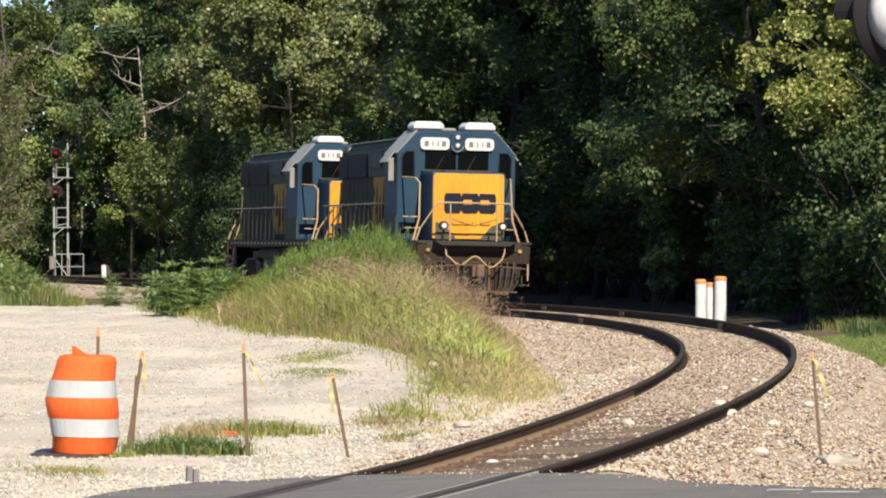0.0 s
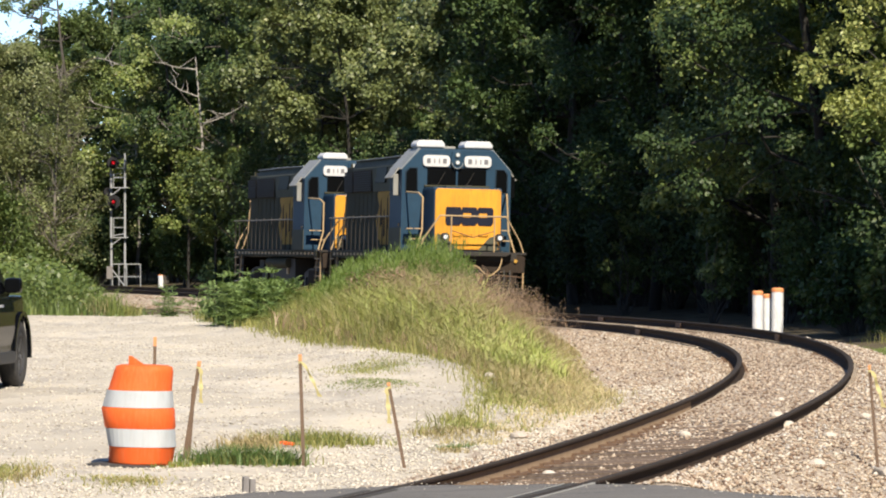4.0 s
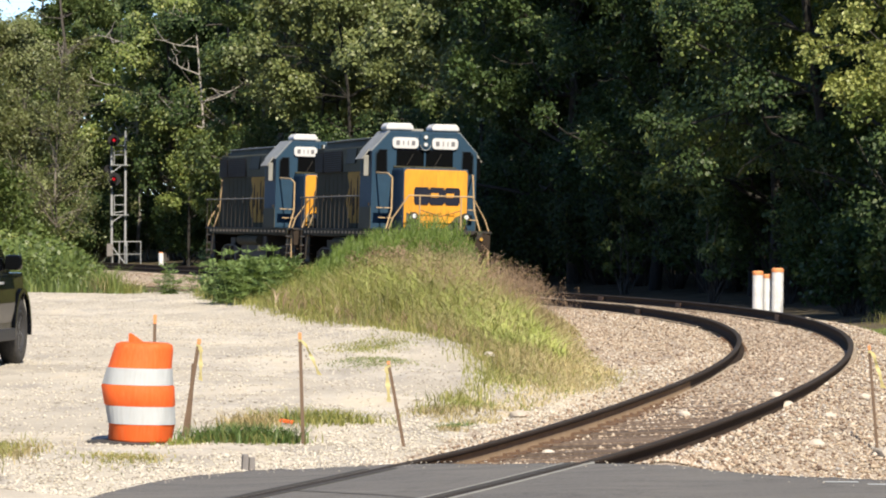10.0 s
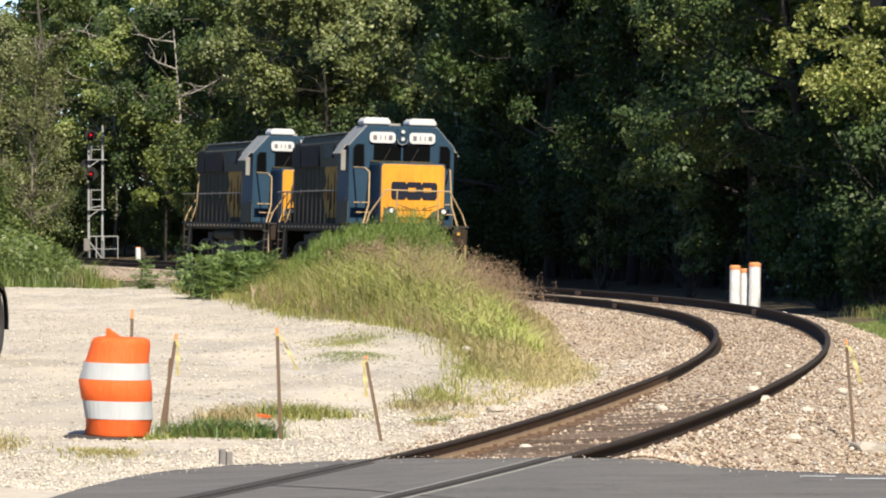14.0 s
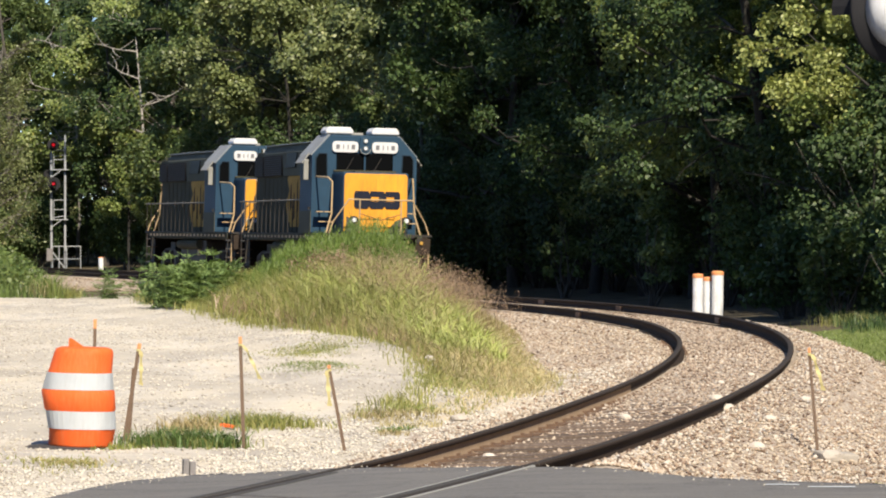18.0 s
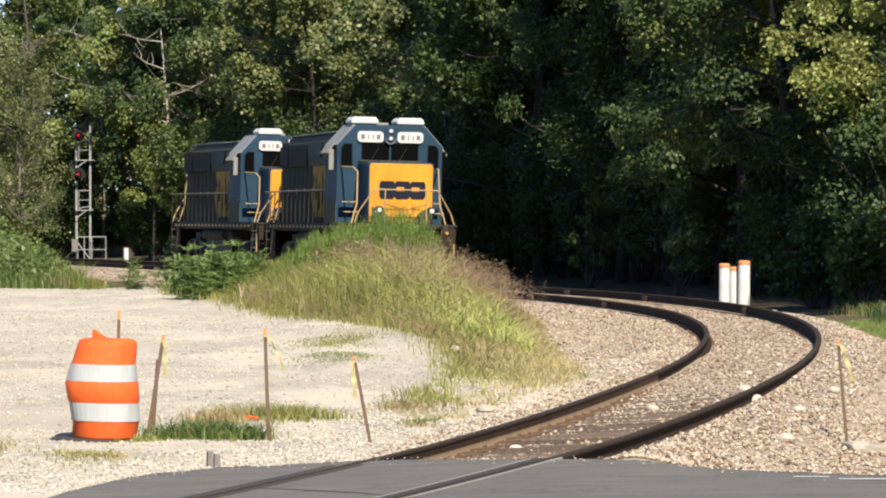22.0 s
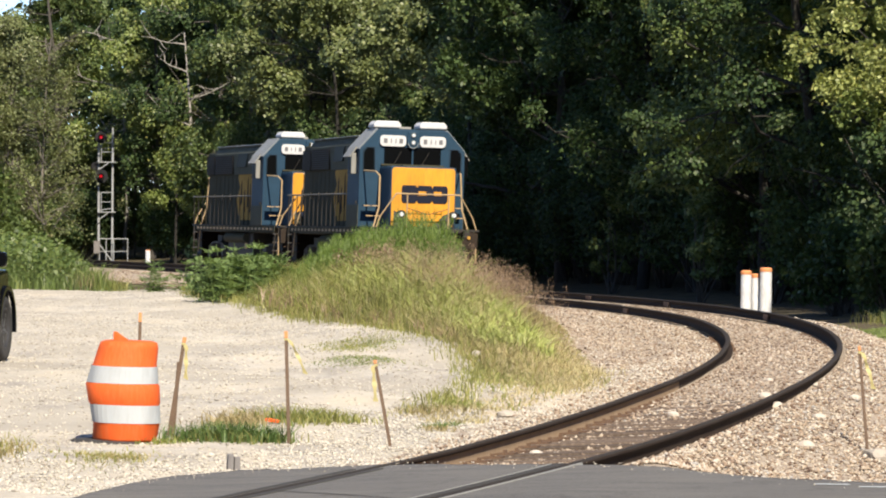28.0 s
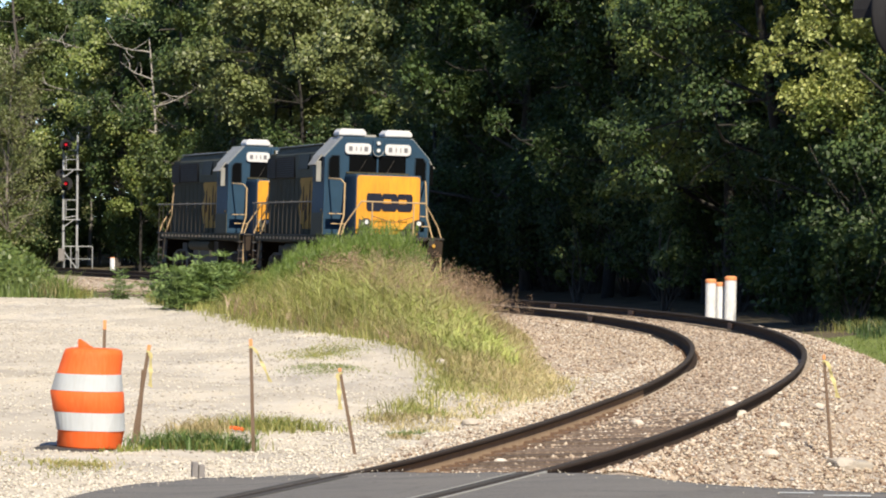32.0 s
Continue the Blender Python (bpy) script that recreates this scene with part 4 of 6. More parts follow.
def make_tree(seed, height, spread, low, leaf, count, size, bark, label, clump=.44, trunk_r=.2, n_l=28, rise=(-.05, .6), gaps=-.08):
    """A tree: tapered trunk, limbs, and a crown of leaf sprays on their ends."""
    rng = np.random.RandomState(seed)
    tree = tagged(new("tree"), label, "tree", "woodland trees")
    trunk = crooked(rng, (0, 0, -.3), (0, 0, 1), height * .92, trunk_r, .03, 10, .06, .05)
    limbs, tips = [], []
    for i in range(n_l):
        k = low + (1 - low) * (i + rng.uniform(0, 1)) / n_l
        j = min(int(k * 10), 9)
        base, rad = trunk[j][0], trunk[j][1]
        a = rng.uniform(0, 2 * math.pi)
        reach = spread * (1.05 - .65 * (k - low) / (1 - low)) * rng.uniform(.65, 1.15)
        L = crooked(rng, base, (math.cos(a), math.sin(a), rng.uniform(*rise)), reach, max(rad * .45, .03), .012, 5, .22, .06)
        limbs.append(L)
        for m in range(3):
            at = L[2 + m][0]
            T = crooked(rng, at, rng.normal(size=3) * (1, 1, .5) + np.array([math.cos(a), math.sin(a), .1]), reach * .4, .025, .008, 4, .3, .03)
            limbs.append(T)
            tips += [T[2][0], T[4][0]]
        tips += [L[3][0], L[5][0]]
    part("trunk", limb_mesh("trunk", [trunk], bark, 10), None, tree, "grey tapered trunk")
    tagged(part("branchwork", limb_mesh("branchwork", limbs, bark, 5), None, tree, "spreading forked branches"), kind="stuff")
    # leafy masses with hollows between them
    tips = np.array([t for t in tips if noise.noise(Vector(t) * .42 + Vector((seed * 3.7, 0, 0))) > gaps])
    per = max(1, count // len(tips))
    sprays = []
    for t in tips:
        c = rng.uniform(.6, 1.3)
        d = rng.normal(size=(per, 3))
        d *= (rng.uniform(.15, 1, per) ** .5 / np.linalg.norm(d, axis=1))[:, None]
        # a drooping spray along its own axis, with strays round it
        ax = rng.normal(size=3) * (1, 1, .5) - (0, 0, .3)
        ax /= np.linalg.norm(ax)
        wide = np.where(rng.uniform(0, 1, per) < .14, rng.uniform(1.2, 2.0, per), 1.0)[:, None]
        off = (d * .72 + ax * (d @ ax)[:, None] * rng.uniform(.3, 1.0)) * wide
        sprays.append((t + off * clump * c * spread / 3.2, d))
    C = np.concatenate([s[0] for s in sprays])
    N = np.concatenate([s[1] for s in sprays]) * .8 + np.array([.2, -.65, .6])
    keep = C[:, 2] > .3
    V, F = leaves(rng, C[keep], N[keep], size)
    tagged(part("crown", raw_mesh("crown", V, F, leaf), None, tree, "uneven leafy crown"), kind="stuff")
    return tree


def grass_mesh(name, rng, xy, height, width, material, lean=.35, z=None, bend=.5):
    """Tapering, bending blades standing at the given places."""
    n = len(xy)
    base = np.column_stack([xy, ground_z(xy[:, 0], xy[:, 1]) - .03 if z is None else z])
    h = height * rng.uniform(.5, 1.15, n)
    a = rng.uniform(0, 2 * np.pi, n)
    out = np.column_stack([np.cos(a), np.sin(a), np.zeros(n)]) * (lean * h * rng.uniform(.1, 1, n))[:, None]
    b = rng.uniform(0, 2 * np.pi, n)
    side = np.column_stack([np.cos(b), np.sin(b), np.zeros(n)]) * (width * rng.uniform(.6, 1.3, n))[:, None]
    up = np.column_stack([np.zeros(n), np.zeros(n), h])
    mid = base + out * .3 + up * .55
    tip = base + out * (1 + bend) + up * (1 - .25 * bend)
    V = np.stack([base - side * .5, base + side * .5, mid + side * .4, mid - side * .4, tip], 1).reshape(-1, 3)
    k = np.arange(n)[:, None] * 5
    F = np.concatenate([k + np.array([0, 1, 2]), k + np.array([0, 2, 3]), k + np.array([3, 2, 4])])
    return raw_mesh(name, V, F, material)


def make_bush(seed, height, radius, leaf, count, size, label, name="shrub", lumps=14, group="wood-edge shrubs"):
    """A shrub: stems fanning from the root, leaf sprays in uneven lumps."""
    rng = np.random.RandomState(seed)
    bush = tagged(new(name), label, "shrub", group)
    stems, C, N = [], [], []
    for i in range(lumps):
        a, k = rng.uniform(0, 2 * math.pi), rng.uniform(.2, 1)
        tip = np.array([math.cos(a) * radius * k * .8, math.sin(a) * radius * k * .8, height * (1.02 - .6 * k ** 2) * rng.uniform(.7, 1)])
        stems.append(crooked(rng, (rng.normal(0, .08), rng.normal(0, .08), -.1), tip, np.linalg.norm(tip), .03, .006, 5, .12, .02))
        for c, w in ((tip, 1.0), (tip * np.array([.8, .8, .55]), .9)):
            d = rng.normal(size=(count // lumps // 2, 3))
            d *= (rng.uniform(.1, 1, len(d)) ** .5 / np.linalg.norm(d, axis=1))[:, None]
            C.append(c + d * np.array([1, 1, .8]) * radius * .38 * w * rng.uniform(.7, 1.25))
            N.append(d * .8 + np.array([.2, -.6, .6]))
    C, N = np.concatenate(C), np.concatenate(N)
    keep = C[:, 2] > .02
    tagged(part("branchwork", limb_mesh("branchwork", stems, BARK, 5), None, bush, "thin forked stems"), kind="stuff")
    V, F = leaves(rng, C[keep], N[keep], size)
    tagged(part("foliage", raw_mesh("foliage", V, F, leaf), None, bush, "uneven leaf mass"), kind="stuff")
    return bush


def make_pinnate(seed, height, leaf, label, shoots=4, fronds=13, spread=.16):
    """A weed: several shoots, each with long feathered leaves held out flat and drooping."""
    rng = np.random.RandomState(seed)
    plant_ = tagged(new("weed"), label, "weed", "roadside weeds")
    stems, V, F = [], [], []
    for i in range(shoots):
        tall = height * (1 if i == 0 else rng.uniform(.5, .92))
        a = rng.uniform(0, 2 * math.pi)
        foot = (math.cos(a) * spread * rng.uniform(.3, 1) * (i > 0), math.sin(a) * spread * (i > 0), -.05)
        stem = crooked(rng, foot, (math.cos(a) * .3 * (i > 0), math.sin(a) * .3 * (i > 0), 1), tall, .012, .004, 7, .06, .05)
        stems.append(stem)
        for j in range(fronds):
            k = .18 + .82 * j / (fronds - 1)
            at = np.array(stem[min(int(k * 7), 6)][0])
            b = j * 2.4 + rng.uniform(-.4, .4)
            ln = min(height, .8) * rng.uniform(.30, .50) * (1.1 - .45 * k)
            fr = crooked(rng, at, (math.cos(b), math.sin(b), .15 + .9 * k ** 3 + rng.uniform(-.1, .3)), ln, .004, .0015, 7, .05, -.07)
            stems.append(fr)
            for m in range(1, 8):
                p, q = np.array(fr[m][0]), np.array(fr[m - 1][0])
                d = (p - q) / (np.linalg.norm(p - q) + 1e-6)
                side = np.cross(d, (0, 0, 1))
                side /= np.linalg.norm(side) + 1e-6
                for sg in (-1, 1):
                    u = side * sg + d * .45 - np.array((0, 0, rng.uniform(.05, .4)))
                    u *= rng.uniform(.03, .05) * (1.15 - .05 * m) / np.linalg.norm(u)
                    w = d * rng.uniform(.013, .019)
                    c = p - (p - q) * rng.uniform(0, .3) + u * 1.1
                    n = len(V)
                    V += [c - u, c - w + (0, 0, .005), c + u, c + w + (0, 0, .005)]
                    F.append((n, n + 1, n + 2, n + 3))
    tagged(part("stalk", limb_mesh("stalk", stems, leaf, 4), None, plant_, "thin green stalks"), kind="stuff")
    tagged(part("foliage", raw_mesh("foliage", V, F, leaf), None, plant_, "feathered green leaflets"), kind="stuff")
    return plant_


# ---- the wood ----
rnd = random.Random(11)
KINDS = [
    make_tree(1, 17, 4.2, .22, LEAF_A, 34000, .105, BARK, "tall broadleaved tree with a full green crown"),
    make_tree(2, 15, 3.8, .32, LEAF_B, 30000, .105, BARK, "yellow-green broadleaved tree at the wood's edge"),
    make_tree(3, 18, 4.6, .25, LEAF_C, 33000, .112, BARK, "dark green broadleaved tree in the wood"),
    make_tree(4, 12.6, 3.2, .12, LEAF_D, 24000, .085, TWIGBARK, "half-bare tree with thin dry olive leaves", .5, .10, 30, (.3, 1.2)),
    make_tree(5, 16, 3.8, .20, LEAF_F, 40000, .078, DARKBARK, "fine-leaved green tree overhanging the verge", .44, .2, 32),
    make_tree(6, 18, 3.8, .36, LEAF_GOLD, 50000, .075, DARKBARK, "fine-leaved tree with yellowing sprays", .40, .15, 34, (.1, .8), -.6),
    make_tree(7, 16, 4.1, .27, LEAF_C, 40000, .085, DARKBARK, "fine-leaved dark green tree beside the track", .46, .2, 32),
    make_tree(8, 11.5, 3.0, .12, LEAF_D, 9000, .07, TWIGBARK, "half-dead tree with bare grey twigs", .5, .08, 40, (.5, 1.6)),
    make_tree(9, 16, 4.0, .47, LEAF_E, 34000, .105, DARKBARK, "pale sunlit broadleaved tree behind the train", .50, .09),
    make_tree(10, 25, 5.6, .40, LEAF_C, 30000, .16, BARK, "tall tree added for shade, with a high dense crown", .6, .3, 34, (.0, .7)),
    make_tree(11, 7.0, 2.1, .42, LEAF_B, 12000, .085, DARKBARK, "small sunlit tree at the end of the wood", .5, .08, 16, (.1, .7), -.2),
]
SHRUBGREEN = leafy("fresh_shrub_leaves", (0.055, 0.09, 0.026), (0.145, 0.20, 0.06), (0.24, 0.27, 0.09))
SHRUBS = [
    make_bush(21, 3.4, 2.2, LEAF_C, 9500, .085, "dark green shrub at the foot of the wood"),
    make_bush(22, 2.8, 1.9, LEAF_A, 5600, .11, "leafy green shrub at the wood's edge"),
    make_bush(23, 3.6, 2.3, LEAF_D, 3000, .13, "thin olive shrub with dry leaves"),
    make_bush(24, 2.0, 1.5, LEAF_B, 3600, .10, "bright yellow-green leafy shrub"),
    make_bush(25, 4.3, 2.5, SHRUBGREEN, 14000, .09, "big round green shrub on the bank", lumps=22),
    make_bush(26, 5.2, 1.8, LEAF_A, 9000, .085, "tall olive shrub in front of the wood", lumps=22),
    make_bush(27, 6.6, 2.1, LEAF_C, 16000, .08, "tall dark understorey bush in the shade of the wood", lumps=26),
]
USED = set()


def plant(store, kind, x, y, tilt=0.0, sink=.1):
    m = pose(x, y, gz(x, y) - sink, rnd.uniform(-2, 2), tilt, rnd.uniform(0, 360))
    ob = store[kind]
    if ob.name in USED:
        return copy_thing(ob, m)
    USED.add(ob.name)
    ob.matrix_basis = m
    return ob


# along the outside of the curve; kind 9 trees are added to shade the wood
for s0, off, kind in [(103, 16, 5), (105, 8.4, 5), (112, 9.2, 4), (109, 7.6, 4), (115, 7.0, 6), (118, 8.6, 4), (121, 6.8, 4), (122, 8.4, 6), (127, 7.6, 4), (133, 7.6, 6), (139, 7.4, 6), (145, 8.0, 6), (150, 7.4, 2), (156, 7.8, 2), (162, 7.4, 8), (169, 9.8, 0), (177, 12, 8),
                      (119, 11.2, 9), (128, 9.2, 9), (138, 9.2, 9), (124, 12.2, 9), (136, 12, 9), (146, 11.2, 9), (152, 10.6, 9), (117, 13.5, 4), (122, 13.5, 2), (130, 13.5, 2), (138, 12, 2), (148, 12.5, 2), (160, 13, 2)]:
    p = on_track(s0, off)
    plant(KINDS, kind, p.x, p.y)
# unseen trees right of the view, added to shade the verge and shrubs
for x, y in [(17.2, 83.5), (18.2, 79.8), (20.5, 82)]:
    plant(KINDS, 9, x, y)
# behind the train and the signal
for x, y, kind in [(-3.4, 185, 8), (-3.3, 177, 8), (-4.8, 183, 8), (-6.4, 192, 0), (-7.2, 203, 0), (-20.4, 207, 3), (-17.4, 224, 3), (-22.4, 210, 3), (-10.6, 224, 2), (-11.2, 223, 2), (-1, 196, 2), (-12.7, 217.8, 1), (-17.5, 222, 0), (-17.0, 205, 7), (-18.4, 207, 3), (-20.8, 208, 3), (-19.2, 212, 7), (-22, 214, 7), (-20.2, 206, 7), (-12, 228, 2), (-20, 232, 0), (-9, 214, 2), (-5, 204, 2), (1.5, 186, 0), (5.5, 184, 8), (9, 180, 2), (3, 200, 2),
                   (-24, 236, 3), (-17, 238, 0), (-14, 240, 2), (-10, 236, 2), (-4, 230, 2), (2, 226, 2), (-13.9, 222, 7), (-9.2, 221, 7), (-11.0, 205, 10), (-9.4, 199, 10), (-7, 210, 1), (-24, 226, 1), (-23, 219, 3)]:
    plant(KINDS, kind, x, y)
# shrubs closing the foot of the wood
for i in range(17):
    p = on_track(106 + i * 4.2, 7.7 + rnd.uniform(-.4, .8))
    plant(SHRUBS, 6, p.x, p.y)
for i in range(3, 30):
    s0 = 93 + i * 2.9
    p = on_track(s0, 8.8 + rnd.uniform(-.6, 1.2))
    plant(SHRUBS, 0, p.x, p.y)
for x, y, kind in [(-17.6, 220, 1), (-19.5, 218, 2), (-12.4, 219, 0), (-11.2, 208, 0), (-12.2, 222, 0), (-9.8, 208, 0), (-15.2, 222, 0), (-21.5, 216, 2), (-7, 197, 0), (-16, 219, 0), (-5, 195, 0), (-8.6, 200, 3), (-19.6, 216, 5), (-4.6, 177, 6), (-2.2, 176, 6), (-6.6, 183, 6),
                   (-14.0, 142, 4), (-15.6, 146, 4), (-17.4, 144, 4), (-14.6, 152, 1), (-16, 160, 4), (-12.6, 128, 3), (-13.8, 130, 3)]:
    plant(SHRUBS, kind, x, y)


def make_snag(seed, x, y, height, lean, label):
    """A dead tree: a bare bleached trunk with crooked broken branches."""
    rng = np.random.RandomState(seed)
    snag = tagged(new("dead_tree"), label, "dead tree", "dead trees")
    trunk = crooked(rng, (0, 0, -.2), (lean, 0, 1), height, .10, .03, 9, .07, .04)
    limbs = []
    for i in range(12):
        at = trunk[3 + i % 7][0]
        L = crooked(rng, at, (rng.normal(0, 1), rng.normal(-.3, .4), rng.uniform(.1, .9)), rng.uniform(1.3, 3.2), .045, .012, 6, .32, .05)
        limbs += [L] + [crooked(rng, L[k][0], rng.normal(size=3) + (0, -.2, .5), rng.uniform(.5, 1.4), .025, .008, 4, .3, .05) for k in (2, 3, 4, 5)]
    part("trunk", limb_mesh("trunk", [trunk], PALEBARK, 9), None, snag, "bleached bare trunk")
    tagged(part("branchwork", limb_mesh("branchwork", limbs, PALEBARK, 5), None, snag, "crooked bare branches"), kind="stuff")
    snag.matrix_basis = pose(x, y, gz(x, y))


make_snag(61, -14.3, 221, 10.8, .03, "bleached dead tree standing before the wood")
make_snag(66, -10.1, 212, 12.0, -.06, "dead tree with crooked pale branches")


def far_wood():
    """The depth of the wood: one mass of leaf sprays behind the nearer trees."""
    rng = np.random.RandomState(8)
    c = []
    for i in range(2300):
        x = rng.uniform(-45, 50)
        top = np.interp(x, (-45, -23, -17, 60), (8, 9.5, 17, 20))
        p = np.array([x, np.interp(x, (-45, 5, 22, 50), (256, 250, 232, 190)) + rng.uniform(-8, 14), rng.uniform(-.5, top)])
        c.append(p + rng.normal(0, 1, (44, 3)) * (1.1, 1.1, .8))
    for i in range(420):
        s = rng.uniform(108, 190)
        p = on_track(s, rng.uniform(14, 20))
        c.append(np.array([p.x, p.y, rng.uniform(-.5, 14)]) + rng.normal(0, 1, (44, 3)) * (1.0, 1.0, .8))
    C = np.concatenate(c)
    N = rng.normal(0, .5, C.shape) + (0, -.4, .8)
    V, F = leaves(rng, C, N, .36)
    tagged(new("far_wood", raw_mesh("far_wood", V, F, LEAF_C)), "deep shaded foliage of the wood behind", "woodland", kind="stuff")


far_wood()


def horizon_wood():
    """Unseen woods added all round; they darken reflections and cut sky light."""
    rng = np.random.RandomState(9)
    c = []
    for i in range(1500):
        a = rng.uniform(-.95, 1.25) * math.pi
        r = rng.uniform(62, 80)
        x, y = r * math.cos(a) * .9, 40 + r * math.sin(a) * 1.25
        if y > 112 and abs(x) < 44:
            continue
        c.append(np.array([x, y, rng.uniform(0, 12)]) + rng.normal(0, 1, (36, 3)) * (1.8, 1.8, 1.3))
    C = np.concatenate(c)
    V, F = leaves(rng, C, rng.normal(0, .5, C.shape) + (0, 0, .7), .9)
    tagged(new("horizon_wood", raw_mesh("horizon_wood", V, F, LEAF_C)), "added unseen belt of dark woods round the crossing", "woodland", kind="stuff")


horizon_wood()


# ---- grass and weeds ----
EDGE_L = [(43, .3), (45.6, 0), (50, .4), (53.7, .75), (56.3, .72), (59.1, .5), (61.9, 0), (66, -.75), (69, -1.7), (72.4, -2.25), (75.3, -2.65), (84, -4.0), (92, -4.8)]
EDGE_R = [(43, .6), (46, .8), (51, 1.55), (53, 2.25), (58.5, 2.5), (66, 2.3), (75, 2.4), (90, 2.0), (100, 1.0)]


def scatter(rng, n, y0, y1, left=None, right=None, power=1.0):
    y = y0 + (y1 - y0) * rng.uniform(0, 1, n) ** power
    u = rng.uniform(0, 1, n)
    lo = np.interp(y, *zip(*EDGE_L)) if left is None else np.full(n, left)
    hi = np.interp(y, *zip(*EDGE_R)) if right is None else np.full(n, right)
    return np.column_stack([lo + (hi - lo) * u, y]), u


def clumped(rng, xy, step, keep=.6):
    """Thins a scatter into tufts."""
    k = np.sin(xy[:, 0] * 2.9 / step + 1.7 * np.sin(xy[:, 1] * 1.3 / step)) * np.sin(xy[:, 1] * 1.1 / step + 2.1 * np.sin(xy[:, 0] / step))
    return xy[(k + rng.normal(0, .35, len(xy))) > (keep - 1)]


def grass(name, xy, height, width, material, label, rng, **more):
    return tagged(new(name, grass_mesh(name, rng, xy, height, width, material, **more)), label, "grass", kind="stuff")


LAWN = leafy("sunny_verge_lawn", (0.10, 0.15, 0.04), (0.235, 0.30, 0.085), (0.38, 0.40, 0.16), through_light=0.3)
GRASS_D = leafy("broad_grass_blades", (0.26, 0.32, 0.07), (0.44, 0.48, 0.15), (0.60, 0.57, 0.26), through_light=0.15)


def make_grass():
    rng = np.random.RandomState(5)
    xy, u = scatter(rng, 62000, 53, 92)
    keep = (xy[:, 1] > 59) | (u < .5) | (rng.uniform(0, 1, len(xy)) < np.interp(u, (.5, .75, 1), (1, .5, .15)))
    xy, u = xy[keep], u[keep]
    h = np.interp(xy[:, 1], (54, 58, 63, 70, 75, 80, 92), (.13, .26, .48, .70, .66, .5, .5)) * np.clip(u * 4 + .35, 0, 1) * np.clip((1 - u) * 1.7 + .15, 0, 1)
    green = np.clip((xy[:, 1] - 66) / 8, 0, 1) * (u < .75)
    pick = rng.uniform(0, 1, len(xy)) < .10 + .15 * green
    pale = ~pick & (xy[:, 1] < 66) & (u > .2) & (rng.uniform(0, 1, len(xy)) < .8)
    grass("straw_grass", xy[pale], h[pale] * .9, .009, STRAW, "pale straw grass fading into the ballast", rng, lean=.8, bend=.7)
    pick2 = ~pick & ~pale
    grass("tall_grass", xy[pick], h[pick] * 1.05, .012, GRASS_A, "tall fresh green grass on the mound", rng, lean=.6, bend=.7)
    side = pick2 & (u < .4) & (rng.uniform(0, 1, len(xy)) < np.interp(xy[:, 1], (58, 66), (.3, .85)))
    pick2 &= ~side
    grass("flank_grass", xy[side], h[side], .010, FLANK, "weathered olive grass on the mound's flank", rng, lean=.7, bend=.7)
    grass("dry_grass", xy[pick2], h[pick2], .010, GRASS_B, "tall straw-coloured grass on the mound", rng, lean=.65, bend=.6)
    # broad bright blades on the sunny flank
    xy, u = scatter(rng, 10000, 59, 74)
    k = (u > .2) & (u < .68)
    xy = clumped(rng, xy[k], .45, .75)
    h = np.interp(xy[:, 1], (58, 73), (.40, .80))
    grass("broad_grass", xy, h, .020, GRASS_D, "broad bright green grass blades", rng, lean=.6, bend=.9)
    # seeding stalks
    xy, u = scatter(rng, 1500, 66, 77)
    xy = xy[(u > .34) & (u < np.interp(xy[:, 1], (67, 73, 77), (.9, .85, .6)))]
    xy = np.concatenate([xy, np.column_stack([rng.uniform(1.4, 1.85, 16), rng.uniform(73, 76, 16)]), np.column_stack([rng.uniform(2.15, 2.5, 7), rng.uniform(73, 75, 7)])])
    grass("seeding_grass", xy, np.full(len(xy), .75), .007, SEED, "thin brown seeding stalks", rng, lean=.22)
    n = len(xy)
    tall = np.repeat(rng.uniform(.42, .80, n), 22)
    k = rng.uniform(0, 1, n * 22)
    rep = np.repeat(xy, 22, 0) + np.repeat(rng.normal(0, .07, (n, 2)), 22, 0) + rng.normal(0, 1, (n * 22, 2)) * (.010 + .05 * (1 - k))[:, None]
    z = np.repeat(ground_z(xy[:, 0], xy[:, 1]), 22) + tall * (.62 + .38 * k)
    V, F = leaves(rng, np.column_stack([rep, z]), np.tile((0.0, -.3, .6), (n * 22, 1)), .0075, 3.6)
    tagged(new("seed_heads", raw_mesh("seed_heads", V, F, SEED)), "loose reddish-brown grass seed heads", "grass", kind="stuff")
    xy, u = scatter(rng, 3800, 60, 76)
    xy = clumped(rng, xy[(u < .6)], .6, .45)
    grass("withered_grass", xy, np.interp(xy[:, 1], (60, 76), (.22, .5)), .016, SEED, "withered brown grass on the mound's flank", rng, lean=.6)
    # feathery shoots along the crest
    for name, x0, x1, n, h0, mt in (("feathery_shoots", -2.1, -.4, 520, .88, GRASS_C), ("feathery_shoots", -.60, .66, 420, 1.05, GRASS_C)):
        x, y = rng.uniform(x0, x1, n), rng.uniform(76.5, 81, n)
        mid_x = (x0 + x1) / 2
        h = h0 * rng.uniform(.65, 1.15, n) * (1 - .45 * (abs(x - mid_x) / (x1 - x0) * 2) ** 3) * np.interp(x, (-2.1, -1.5, -.7), (.55, .78, 1))
        lean = rng.normal(0, .13, (n, 2)) + np.column_stack([(x - mid_x) * .12, np.zeros(n)])
        m = 60
        k = rng.uniform(.05, 1, (n, m))
        C = np.stack([x[:, None] + lean[:, :1] * k * h[:, None] + rng.normal(0, .028, (n, m)), y[:, None] + lean[:, 1:] * k * h[:, None] + rng.normal(0, .028, (n, m)), ground_z(x, y)[:, None] + k * h[:, None]], 2).reshape(-1, 3)
